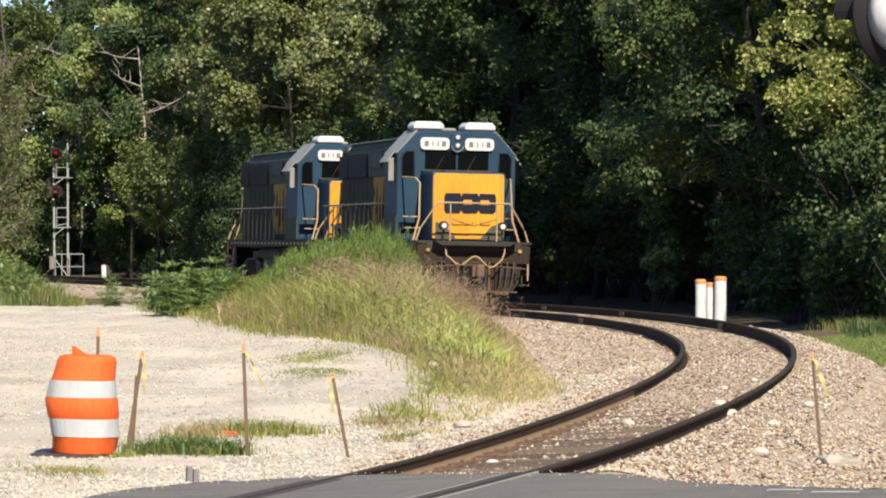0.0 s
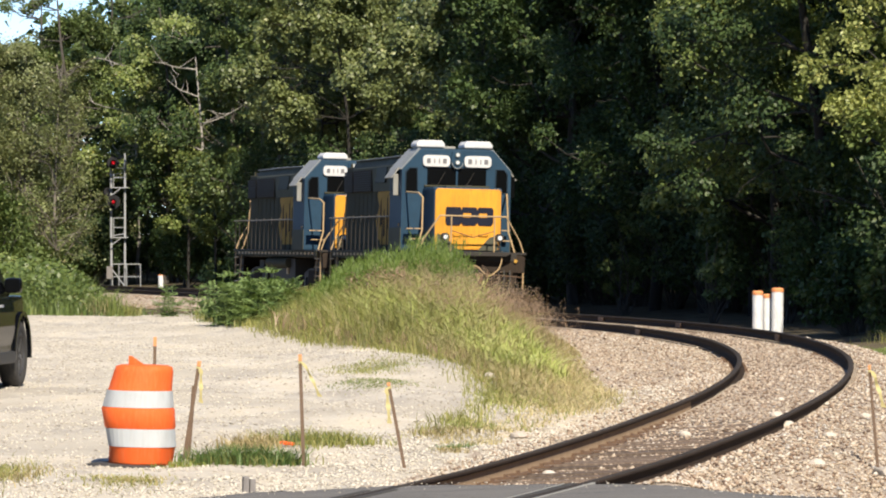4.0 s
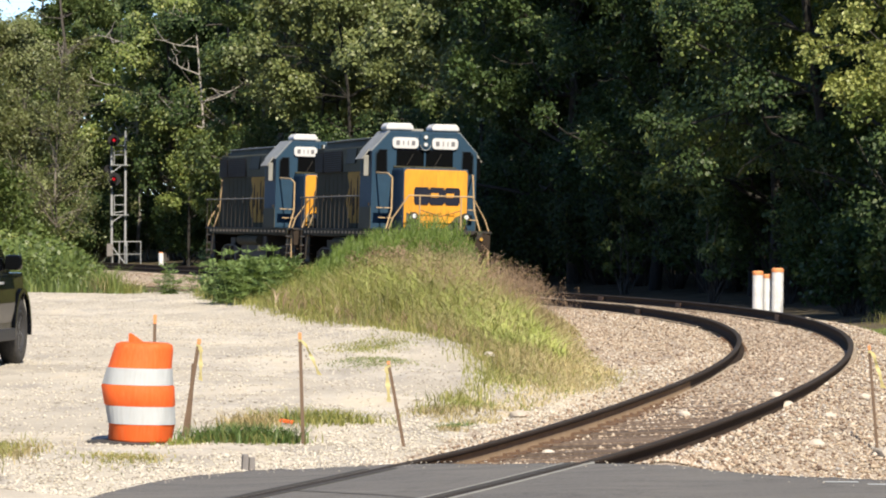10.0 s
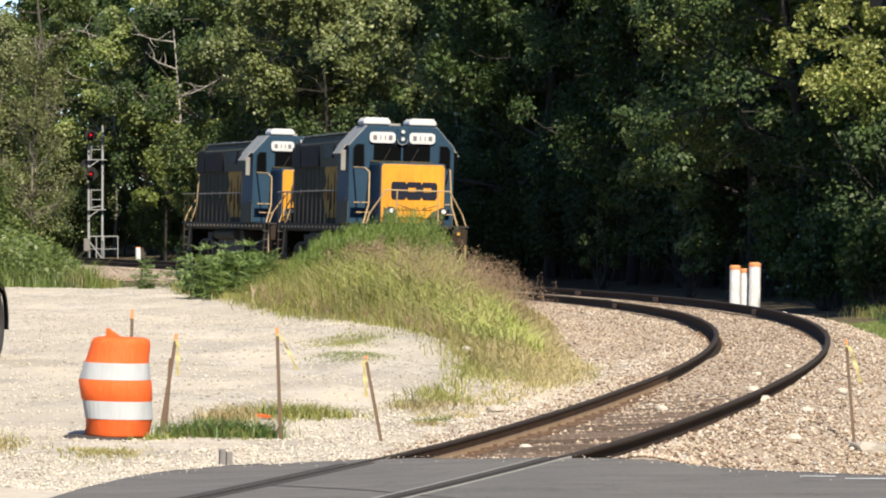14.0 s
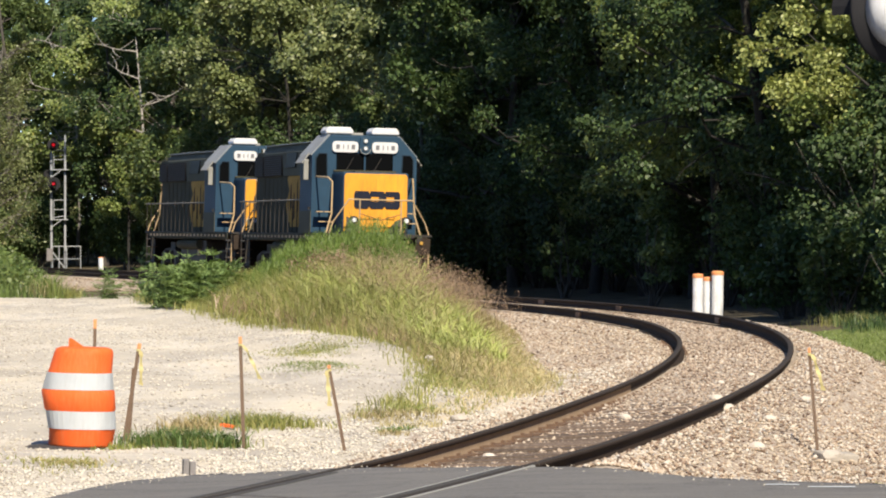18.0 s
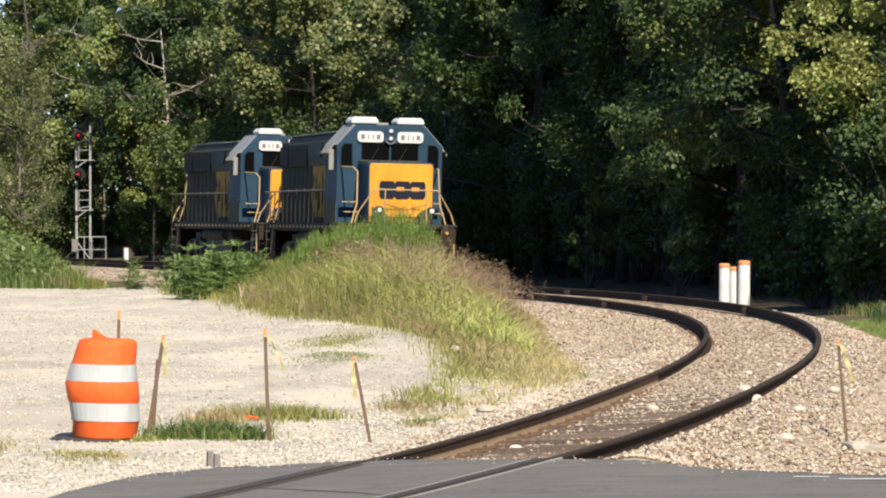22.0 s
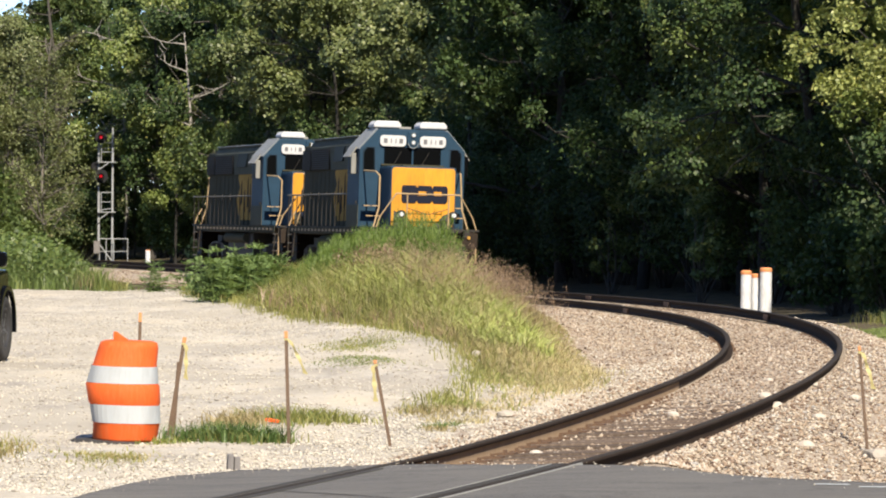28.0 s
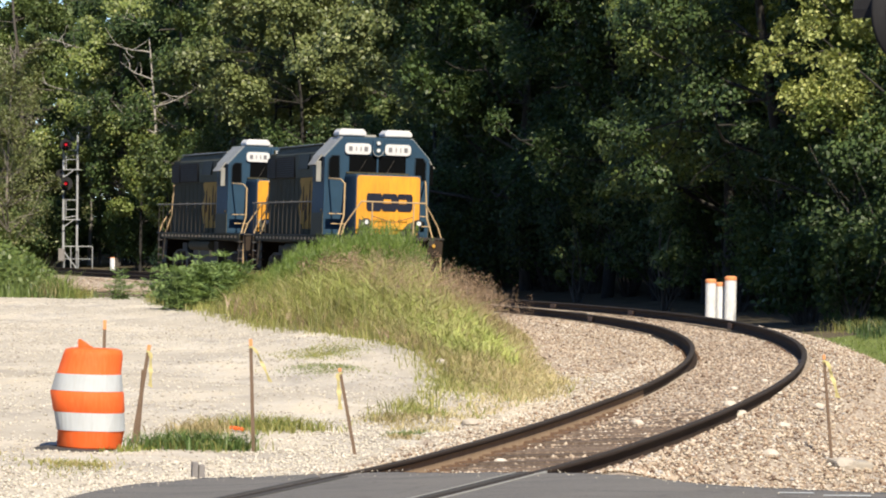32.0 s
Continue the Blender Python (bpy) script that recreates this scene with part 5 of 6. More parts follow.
        tuft = C + np.column_stack([rng.normal(0, .03, n * m), rng.normal(0, .03, n * m), rng.uniform(.05, .13, n * m)])
        side = np.column_stack([rng.uniform(-.006, .006, n * m), rng.uniform(-.005, .005, n * m), np.zeros(n * m)]) + (.003, 0, 0)
        V = np.stack([C - side, C + side, tuft], 1).reshape(-1, 3)
        F = np.arange(n * m)[:, None] * 3 + np.array([0, 1, 2])
        tagged(new(name, raw_mesh(name, V, F, mt)), "upright feathery green shoots on the mound's crest", "weeds", kind="stuff")
    # sparse low growth at the toe and in the yard
    xy, u = scatter(rng, 2300, 44, 58)
    grass("low_grass", clumped(rng, xy, .5, .55), .11, .014, STRAW, "short dry grass at the toe of the mound", rng, lean=.7)
    xy, u = scatter(rng, 450, 47, 57)
    grass("low_green_grass", clumped(rng, xy, .4, .5), .14, .016, GRASS_A, "short green grass at the toe of the mound", rng, lean=.6)
    spots = [(-6.6, 92.6, .25, .5, 260, .68, LAWN), (-6.75, 92.5, .3, .4, 90, .55, STRAW), (-6.2, 93, .3, .5, 120, .4, FLANK), (-1.78, 41.55, .46, .28, 900, .23, TUFTGREEN), (-1.36, 41.6, .20, .2, 260, .21, TUFTGREEN), (-1.7, 41.5, .5, .3, 260, .18, FLANK), (-1.75, 44.0, .3, .5, 420, .19, GRASS_B), (-1.05, 44.4, .50, .5, 800, .19, FLANK), (-1.1, 44.4, .45, .5, 150, .18, TUFTGREEN), (.18, 43.4, .18, .4, 220, .09, GRASS_B),
             (-3.75, 37.9, .36, 2.6, 900, .12, FLANK), (-3.6, 37.6, .36, 2.2, 450, .11, GRASS_B), (-2.55, 37.6, .30, 1.1, 420, .09, FLANK), (-2.5, 37.6, .3, 1.0, 320, .08, GRASS_B), (-2.3, 41.2, .25, .15, 160, .10, GRASS_A), (-.75, 60.9, .55, 1.3, 1500, .08, FLANK), (-.7, 60.9, .5, 1.2, 600, .07, LAWN), (-.75, 56.7, .5, 1.0, 900, .07, LAWN), (-.6, 56.4, .5, 1.0, 600, .06, FLANK),
             (1.05, 54.6, .45, 2.2, 600, .12, GRASS_A), (1.75, 54.0, .45, 1.8, 900, .13, STRAW), (2.0, 57.0, .4, 2.0, 900, .16, STRAW), (.45, 47.4, .25, .9, 350, .12, GRASS_A), (.25, 44.0, .2, .3, 160, .09, TUFTGREEN), (.15, 46.4, .35, .6, 420, .12, GRASS_B), (3.9, 37.2, .2, .3, 90, .06, GRASS_A), (4.0, 35.2, .3, .3, 120, .08, GRASS_A)]
    for x, y, rx, ry, n, h, mt in spots:
        pts = np.column_stack([rng.normal(x, rx * .55, n), rng.normal(y, ry * .55, n)])
        tagged(grass("grass_tuft", pts, h, .013, mt, "small tuft of grass in the gravel", rng, lean=.7), group="grass tufts in the yard")
    y = rng.uniform(46, 88, 3200)
    x = np.interp(y, *zip(*EDGE_L)) + rng.normal(0, .14, len(y))
    grass("fringe_grass", np.column_stack([x, y]), rng.uniform(.06, .26, len(y)), .014, FLANK, "ragged fringe of dry grass along the gravel", rng, lean=.6)
    # verge and thicket right of the track
    y = rng.uniform(54, 84, 16000)
    d = rng.uniform(1.5, 5.5, 16000)
    x = np.interp(y, TY, TX) + d
    k = d > np.interp(y, (54, 57, 65, 80, 84), (2.6, 2.1, 1.75, 1.6, 2.2))
    grass("verge_grass", np.column_stack([x, y])[k], .10, .012, LAWN, "short green verge beside the ballast", rng, lean=.7)
    y = rng.uniform(96, 106, 300)
    x = np.interp(y, TY, TX) + rng.uniform(6.2, 8.5, 300)
    grass("thicket_grass", np.column_stack([x, y]), .5, .02, TUFTGREEN, "tall rank grass at the wood's foot", rng, lean=.5)
    # weeds take the dark leaf tone in place of shade
    y = rng.uniform(82, 101, 4200)
    x = np.interp(y, TY, TX) + rng.uniform(2.3, 6.6, 4200)
    k = x > np.interp(y, (82, 101), (8.7, 9.8))
    grass("verge_weeds", np.column_stack([x, y])[k], .34, .022, LEAF_C, "low dark weeds between the ballast and the wood", rng, lean=.5)
    pts = np.column_stack([rng.normal(9.5, .4, 420), rng.normal(88.5, 1.2, 420)])
    tagged(grass("grass_tuft", pts, .34, .010, FLANK, "clump of dry straw grass by the wood", rng, lean=.6), group="grass tufts in the yard")
    # the bank beyond the yard
    y = rng.uniform(91, 116, 15000)
    x = rng.uniform(-16, -5.6, 15000)
    edge_x = np.interp(y, (91, 100, 116), (-5.9, -6.6, -8.3)) + .3 * np.sin(y * 1.9)
    k = x < edge_x + rng.normal(0, .2, len(x))
    fall = np.clip((edge_x - x) / 1.5, .12, 1) ** .7
    grass("bank_weeds", np.column_stack([x, y])[k], (np.interp(y, (91, 97, 116), (.35, 1.2, 1.9)) * fall)[k], .03, BANKGREEN, "dense tall green weeds on the bank", rng, lean=.4)
    n = 22000
    y, x = rng.uniform(93, 114, n), rng.uniform(-16, -5.8, n)
    k = x < np.interp(y, (91, 100, 116), (-6.5, -7.3, -8.7))
    fall = np.clip((np.interp(y, (91, 100, 116), (-5.9, -6.6, -8.3)) - x) / 1.5, .12, 1) ** .7
    z = ground_z(x, y) + rng.uniform(.15, 1.25, n) * np.interp(y, (91, 97, 116), (.35, 1.05, 1.6)) * fall
    V, F = leaves(rng, np.column_stack([x, y, z])[k], np.tile((0, -.3, .8), (k.sum(), 1)), .075)
    tagged(new("bank_foliage", raw_mesh("bank_foliage", V, F, BANKGREEN)), "leafy green weeds on the bank", "weeds", kind="stuff")
    n = 3800
    y, x = rng.uniform(106, 117, n), np.where(rng.uniform(0, 1, n) < .6, rng.normal(-9.5, .8, n), rng.uniform(-13.5, -8.6, n))
    V, F = leaves(rng, np.column_stack([x, y, ground_z(x, y) + rng.normal(1.0, .2, n) * np.clip((-7.6 - x) / 2.2, .3, 1.15)]), np.tile((0, -.4, .8), (n, 1)), .028)
    tagged(new("goldenrod", raw_mesh("goldenrod", V, F, leafy("goldenrod_flowers", (.17, .17, .045), (.27, .25, .07), (.36, .31, .10)))), "band of yellow flowering weeds", "flowers", kind="stuff")


make_grass()
WEED = leafy("weed_leaflets", (.08, .14, .045), (.22, .31, .11), (.38, .44, .19), through_light=0.36)
WEEDS = [make_pinnate(31, .68, WEED, "small feathery dark green weed beside the yard", 3, 9, .08), make_pinnate(32, 1.08, WEED, "tall feathery green weed beside the yard", 6, 13, .26)]
for x, y, k in [(-3.75, 80.6, 1), (-3.3, 81.2, 1), (-3.45, 80.0, 1), (-2.95, 80.2, 1), (-2.7, 79.6, 1), (-3.3, 79.3, 0), (-3.0, 78.9, 0), (-2.7, 78.3, 0), (-5.3, 90, 0), (-5.2, 90.3, 0), (-5.15, 90.6, 0), (-4.75, 92, 0), (-4.1, 84, 0)]:
    plant(WEEDS, k, x, y, sink=.02)
LOW = [make_bush(44, 2.2, 1.1, LEAF_C, 2600, .085, "dark leafy shrub beside the marker posts", "bush", 12, "trackside bushes"),
       make_bush(45, 3.3, .8, LEAF_A, 900, .085, "slender sunlit sapling at the wood's edge", "bush", 9, "trackside bushes"),
       make_bush(43, .7, .4, SEED, 900, .022, "withered brown bush on the mound", "bush", 8, "mound bushes"),
       make_bush(46, .80, .5, WEED, 1700, .05, "low leafy green weeds beside the mound", "bush", 10, "mound bushes")]
for x, y, k in [(-.9, 75, 2), (-.6, 74.6, 2), (-1.2, 75.2, 2), (-.75, 75.4, 2), (-2.95, 80.5, 3), (-3.4, 81.0, 3), (-2.55, 79.9, 3), (-3.7, 80.9, 3),
                (9.4, 99, 0), (10.8, 94, 0), (11.2, 91, 0), (9.6, 92, 0), (9.0, 97, 0), (10.6, 88.5, 0), (7.4, 118, 1), (9.2, 117, 1), (5.6, 131, 1)]:
    plant(LOW, k, x, y, sink=.03)


# ---- roadside things ----
def make_drum(x, y):
    drum = tagged(new("traffic_drum"), "battered orange and white plastic traffic drum on gravel", "traffic drum")
    drum.matrix_basis = pose(x, y, gz(x, y) - .03, 0, 1.5, 0) @ Matrix.Diagonal((1, 1, 1.06, 1))
    rings = [(.285, .05), (.29, .07), (.30, .19), (.306, .205), (.318, .36), (.328, .375), (.322, .53), (.308, .545), (.288, .69), (.282, .705), (.262, .85), (.245, .895), (.20, .91)]

    def skin(lo, hi, proud=0.0):
        sh = Shape()
        sh.lathe([(r + proud, h) for r, h in rings[lo:hi]], 40)
        for v in sh.bm.verts:
            a = math.atan2(v.co.y, v.co.x)
            k = 1 + .045 * noise.noise(Vector((math.cos(a) * 2.2, math.sin(a) * 2.2, v.co.z * 4.5))) + .02 * math.sin(3 * a + v.co.z * 9)
            v.co.x *= k
            v.co.y *= k
            v.co.x += .022 * math.sin(v.co.z * 8) + .03 * v.co.z * max(0, math.cos(a))
        return sh

    body = part("body", skin(0, 13), ORANGE, drum, "dented orange plastic shell", True)
    part("lower_band", skin(3, 5, .004), SHEET, drum, "white reflective band")
    part("upper_band", skin(7, 9, .004), SHEET, drum, "white reflective band")
    sh = Shape().lathe([(.42, 0), (.42, .03), (.34, .05), (.29, .055)], 32, (-.10, 0, 0))
    part("base_ring", sh, RUBBER, drum, "black rubber ballast ring")
    part("handle", Shape().prism([(-.11, .90), (-.11, .985), (-.085, .985), (.03, .912), (.03, .90)], "y", -.025, .025, .006), ORANGE, body, "orange moulded handle")


def make_stake(x, y, height, lean, tint_top=.09, flag=0, width=.034):
    """A survey lath: lean is degrees from upright towards its right."""
    st = tagged(new("survey_stake"), "leaning wooden survey stake with an orange tip and yellow tape", "survey stake", "survey stakes")
    st.matrix_basis = pose(x, y, gz(x, y) - .12, -2, lean, 0)
    part("lath", Shape().prism([(-width / 2, 0), (width / 2, 0), (width / 2 * .9, height + .12 - tint_top), (-width / 2 * .9, height + .12 - tint_top)], "y", -.012, .012, .003), STAKE, st, "weathered grey lath")
    part("tip", Shape().box(0, 0, height + .12 - tint_top, width * .92, .026, tint_top, bevel=.003), CAPORANGE, st, "faded orange sprayed tip")
    if flag:
        z0 = height + .12 - tint_top * .9
        part("tape_knot", Shape().box(0, 0, z0 - .03, width * 1.1, .03, .022, bevel=.005), TAPE, st)
        s = 1 if flag > 0 else -1
        V, F = [], []
        for i in range(8):
            k = i / 7
            cx, cz = s * (.02 + abs(flag) * .15 * k), z0 - .02 - .32 * k ** 1.2
            w = .016 + .007 * math.sin(i * 2)
            V += [(cx - w, -.016 - .02 * math.sin(i * 1.7), cz + .006), (cx + w, -.016 + .015 * math.sin(i * 2.2), cz - .006)]
        F = [(2 * i, 2 * i + 1, 2 * i + 3, 2 * i + 2) for i in range(7)]
        part("tape", raw_mesh("tape", V, F, TAPE), None, st, "fluttering yellow flagging tape")
    return st


def make_post(x, y, r, height, cap, name="marker_post", label="white plastic marker post with an orange cap"):
    p = tagged(new(name), label, "marker post", "marker posts")
    z = gz(x, y) - .2
    p.matrix_basis = pose(x, y, z, rnd.uniform(-1, 1), rnd.uniform(-1.5, 1.5))
    part("pipe", Shape().lathe([(r, 0), (r, height + .2 - cap), (r * .98, height + .2 - cap)], 20), WHITE, p, "white plastic pipe")
    part("cap", Shape().lathe([(r * 1.05, height + .2 - cap), (r * 1.05, height + .17), (r * .8, height + .2)], 20), CAPORANGE, p, "faded orange cap")


def make_signal(x, y, base):
    sg = tagged(new("railway_signal"), "tall galvanised railway signal mast showing two red lamps", "railway signal")
    sg.matrix_basis = pose(x, y, base, 0, 0, 4)
    top = 5.78 - base
    part("mast", Shape().tube((0, 0, -.3), (0, 0, 5.2 - base), .060, 14), ALU, sg, "galvanised mast pipe")
    part("mast_base", Shape().box(0, 0, -.3, .5, .5, .45, bevel=.03), CONC, sg, "concrete footing")
    part("rear_pole", Shape().tube((.64, 0, -.3), (.66, 0, top), .056, 12), ALU, sg, "taller galvanised pole")
    for z in (2.6, 5.5):
        part("stay", Shape().tube((0, 0, z), (.65, 0, z + .1), .02, 6), ALU, sg)
    for z in (4.72 - base, 2.35 - base):
        pf = part("platform", Shape().box(.38, 0, z - .6, .85, .55, .04), ALU, sg, "grated service platform")
        for k in (-.25, .25):
            part("bracket", Shape().pipe([(0, k, z - .95), (.45, k, z - .62)], .025), ALU, pf)
            part("guard_rail", Shape().pipe([(.12, k, z - .6), (.12, k, z + .35), (.64, k, z + .35)], .020), ALU, pf)
            part("middle_rail", Shape().tube((.12, k, z - .1), (.64, k, z - .1), .018, 6), ALU, pf)
    cage = part("base_cage", Shape().pipe([(.05, -.3, 1.25), (1.38, -.3, 1.25), (1.38, -.3, .05), (.05, -.3, .05), (.05, -.3, 1.25)], .024), ALU, sg, "galvanised railing round the foot")
    for k in (.36, .72):
        part("cage_post", Shape().tube((k, -.3, .05), (k, -.3, 1.25), .025, 6), ALU, cage)
    part("cage_bar", Shape().tube((.05, -.3, .65), (1.38, -.3, .65), .018, 6), ALU, cage)
    part("cage_brace", Shape().tube((0, -.3, 1.05), (.7, -.3, .1), .03, 6), ALU, cage)
    part("case", Shape().box(-.08, -.2, .55, .30, .3, .6, bevel=.02), STUBGREY, sg, "grey relay case")
    for z, r in ((5.32 - base, .29), (3.47 - base, .33)):
        hd = part("signal_head", Shape().tube((.10, -.34, z), (.10, -.26, z), r, 28), MATTEBLACK, sg, "round black signal target")
        part("housing", Shape().box(.10, -.15, z - .16, .3, .24, .34, bevel=.03), BLACK, hd)
        part("hood", Shape().lathe([(.145, 0), (.15, .28), (.135, .28), (.13, .02)], 20, m=Matrix.Translation((.10, -.33, z)) @ Matrix.Rotation(radians(90), 4, "X")), MATTEBLACK, hd, "black lamp hood")
        part("lamp", Shape().tube((.10, -.40, z), (.10, -.36, z), .07, 20), RED, hd, "lit red lamp")
    part("rear_target", Shape().tube((-.16, .2, 3.95 - base), (-.16, .26, 3.95 - base), .2, 24), MATTEBLACK, sg, "black target facing away")


def make_crossing_signal(x, y, z):
    """One lamp pair on a mast; its mast stands to the right of the view."""
    cs = tagged(new("crossing_signal"), "level crossing flasher on a galvanised mast beside the road", "crossing signal")
    cs.matrix_basis = pose(x + .353, y + .04, 0) @ Matrix.Scale(.84, 4)
    part("mast", Shape().tube((0, 0, -.1), (0, 0, 3.6), .065, 16), ALU, cs, "galvanised mast")
    part("mast_foot", Shape().lathe([(.22, -.06), (.22, .04), (.12, .10), (.08, .35)], 20), ALU, cs, "cast mast foot")
    part("crossarm", Shape().tube((-.40, 0, z), (.40, 0, z), .03, 10), ALU, cs, "lamp crossarm")
    for sx in (-1, 1):
        m = Matrix.Translation((sx * .42, -.02, z)) @ Matrix.Rotation(radians(38), 4, "Z") @ Matrix.Rotation(radians(-90), 4, "X")
        disc = part("background_disc", Shape().lathe([(.305, -.01), (.305, .015), (.27, .03), (.225, .02), (.20, .0)], 48, m=m), MATTEBLACK, cs, "black round background disc", True)
        part("lamp_housing", Shape().lathe([(.218, -.02), (.218, -.09), (.19, -.16), (.09, -.20)], 32, m=m), ACWHITE, disc, "white lamp housing", True)
        sh = Shape()
        for i in range(14):
            a0, a1 = math.pi * (i / 14) * 1.1 - .16, math.pi * ((i + 1) / 14) * 1.1 - .16
            q = [m @ Vector((r * math.cos(a), -r * math.sin(a), h)) for r, a, h in ((.2, a0, .02), (.2, a1, .02), (.205, a1, .26), (.205, a0, .26))]
            sh.bm.faces.new([sh.bm.verts.new(p) for p in q])
        bmesh.ops.remove_doubles(sh.bm, verts=sh.bm.verts[:], dist=.002)
        bmesh.ops.solidify(sh.bm, geom=sh.bm.faces[:], thickness=.004)
        part("visor", sh, MATTEBLACK, disc, "dark grey half-round lamp visor")
        part("lens", Shape().lathe([(.155, .03), (.12, .05), (.02, .06)], 24, m=m), plain("dull_red_lens", (.25, .01, .01), .2), disc, "unlit red lens")


def make_suv(x, y, heading):
    """x, y: the place of its front wheel on the near side; heading: degrees turned right of straight away."""
    car = tagged(new("suv"), "parked black sport utility vehicle on the gravel yard", "car")
    h = radians(heading)
    fwd, rgt = Vector((math.sin(h), math.cos(h), 0)), Vector((math.cos(h), -math.sin(h), 0))
    c = Vector((x, y, 0)) - fwd * 1.42 - rgt * .80
    car.matrix_basis = pose(c.x, c.y, gz(x, y) - .01, 0, 0, -heading) @ Matrix.Diagonal((1, 1, 1.07, 1))
    # local: y forward, x to its right
    lower = [(-2.35, .40), (-2.40, .72), (-2.34, 1.06), (-2.0, 1.10), (.95, 1.09), (1.5, 1.08), (2.15, 1.00), (2.40, .88), (2.46, .60), (2.38, .36),
             (1.87, .34), (1.86, .52), (1.74, .72), (1.56, .83), (1.42, .85), (1.26, .82), (1.08, .72), (.97, .55), (.95, .32),
             (-.95, .32), (-.97, .55), (-1.08, .72), (-1.26, .82), (-1.42, .85), (-1.56, .83), (-1.74, .72), (-1.86, .52), (-1.88, .36)]
    sh = Shape().prism(lower, "x", -.96, .96, .035)
    bmesh.ops.subdivide_edges(sh.bm, edges=[e for e in sh.bm.edges if abs(e.verts[0].co.x - e.verts[1].co.x) > 1], cuts=6)
    for v in sh.bm.verts:
        k = max(0, (abs(v.co.y) - 1.5) / .95)
        v.co.x *= 1 - .30 * k ** 1.6
        if v.co.y > 1.9:
            v.co.y -= .35 * (v.co.x / .9) ** 2 * k
    part("body", sh, CARBLACK, car, "glossy black lower body")
    cabin = [(-2.30, 1.06), (-2.12, 1.62), (-1.85, 1.74), (-.2, 1.78), (.35, 1.70), (1.02, 1.08)]
    sh = Shape()
    bm = sh.bm
    vs = []
    for b, v in cabin:
        w = .93 - (v - 1.06) * .22
        vs.append((bm.verts.new((-w, b, v)), bm.verts.new((w, b, v))))
    n = len(vs)
    bm.faces.new([a for a, _ in vs])
    bm.faces.new([b for _, b in vs][::-1])
    for i in range(n):
        j = (i + 1) % n
        bm.faces.new((vs[i][0], vs[i][1], vs[j][1], vs[j][0]))
    bmesh.ops.recalc_face_normals(bm, faces=bm.faces[:])
    bmesh.ops.bevel(bm, geom=bm.edges[:], offset=.03, segments=2, affect="EDGES")
    part("cabin", sh, CARBLACK, car, "black roof and pillars")

    def slab(pts, sx, proud, mt, name, label):
        s = Shape()
        put = lambda b, v, k: (sx * (.93 - (v - 1.06) * .22 + k), b, v)
        a = [s.bm.verts.new(put(b, v, -.01)) for b, v in pts]
        o = [s.bm.verts.new(put(b, v, proud)) for b, v in pts]
        s.bm.faces.new(a)
        s.bm.faces.new(o)
        for i in range(len(a)):
            j = (i + 1) % len(a)
            s.bm.faces.new((a[i], a[j], o[j], o[i]))
        bmesh.ops.recalc_face_normals(s.bm, faces=s.bm.faces[:])
        return part(name, s, mt, car, label)

    for sx in (-1, 1):
        slab([(-.05, 1.14), (.72, 1.14), (.22, 1.64), (-.05, 1.68)], sx, .004, GLASS, "front_window", "dark front door glass")
        slab([(-1.15, 1.14), (-.13, 1.14), (-.13, 1.68), (-1.1, 1.68)], sx, .004, GLASS, "rear_window", "dark rear door glass")
        slab([(-2.0, 1.16), (-1.25, 1.14), (-1.2, 1.66), (-1.8, 1.62)], sx, .004, GLASS, "quarter_window", "dark quarter glass")
        for b0, b1 in ((-.98, -.10), (-.06, .92)):
            prof = [(.90, .42), (.938, .42), (.962, .52), (.985, .74), (.982, .90), (.955, 1.05), (.90, 1.05)]
            d = part("door", Shape().prism([(sx * a, b) for a, b in prof], "y", b0, b1, .008), CARBLACK, car, "glossy black door")
            part("door_handle", Shape().box(sx * .985, b0 + .16, .96, .03, .18, .03, bevel=.008), ALU, d, "bright door handle")
        part("rocker_trim", Shape().box(sx * .965, 0, .30, .05, 1.86, .14, bevel=.02), CARTRIM, car, "dull sill trim")
        m = part("mirror", Shape().box(sx * 1.02, .66, 1.12, .22, .14, .18, bevel=.055), CARBLACK, car, "black door mirror")
        part("mirror_glass", Shape().box(sx * 1.02, .585, 1.14, .18, .008, .14), GLASS, m)
        for b in (1.42, -1.42):
            arch = Shape()
            for i in range(13):
                a = math.pi * i / 12
                arch.box(0, 0, 0, .05, .125, .05, m=Matrix.Translation((sx * .965, b + .445 * math.cos(a), .40 + .445 * math.sin(a))) @ Matrix.Rotation(a - math.pi / 2, 4, "X"))
            part("arch_trim", arch, CARBLACK, car, "dull wheel arch trim")
            mw = Matrix.Translation((sx * .845, b, .395)) @ Matrix.Rotation(radians(90 * sx), 4, "Y")
            w = part("wheel", Shape().lathe([(.24, -.11), (.36, -.115), (.39, -.09), (.395, 0), (.39, .09), (.36, .115), (.27, .11), (.25, .08)], 36, m=mw), RUBBER, car, "black tyre and alloy wheel", True)
            part("rim", Shape().lathe([(.245, .02), (.255, .10), (.235, .105), (.20, .06), (.05, .05)], 28, m=mw), CARTRIM, w, "dark rim")
            for i in range(5):
                a = i * 2 * math.pi / 5
                part("spoke", Shape().box(.13, 0, .05, .22, .05, .03, m=mw @ Matrix.Rotation(a, 4, "Z"), bevel=.006), ALU, w, "alloy spoke")
        part("tail_lamp", Shape().box(sx * .84, -2.37, .86, .2, .06, .2, bevel=.02), plain("dull_red_lens", (.25, .01, .01), .2), car, "red tail lamp")
        part("headlamp", Shape().box(sx * .50, 2.30, .78, .34, .1, .12, bevel=.03), LENS, car, "clear headlamp")
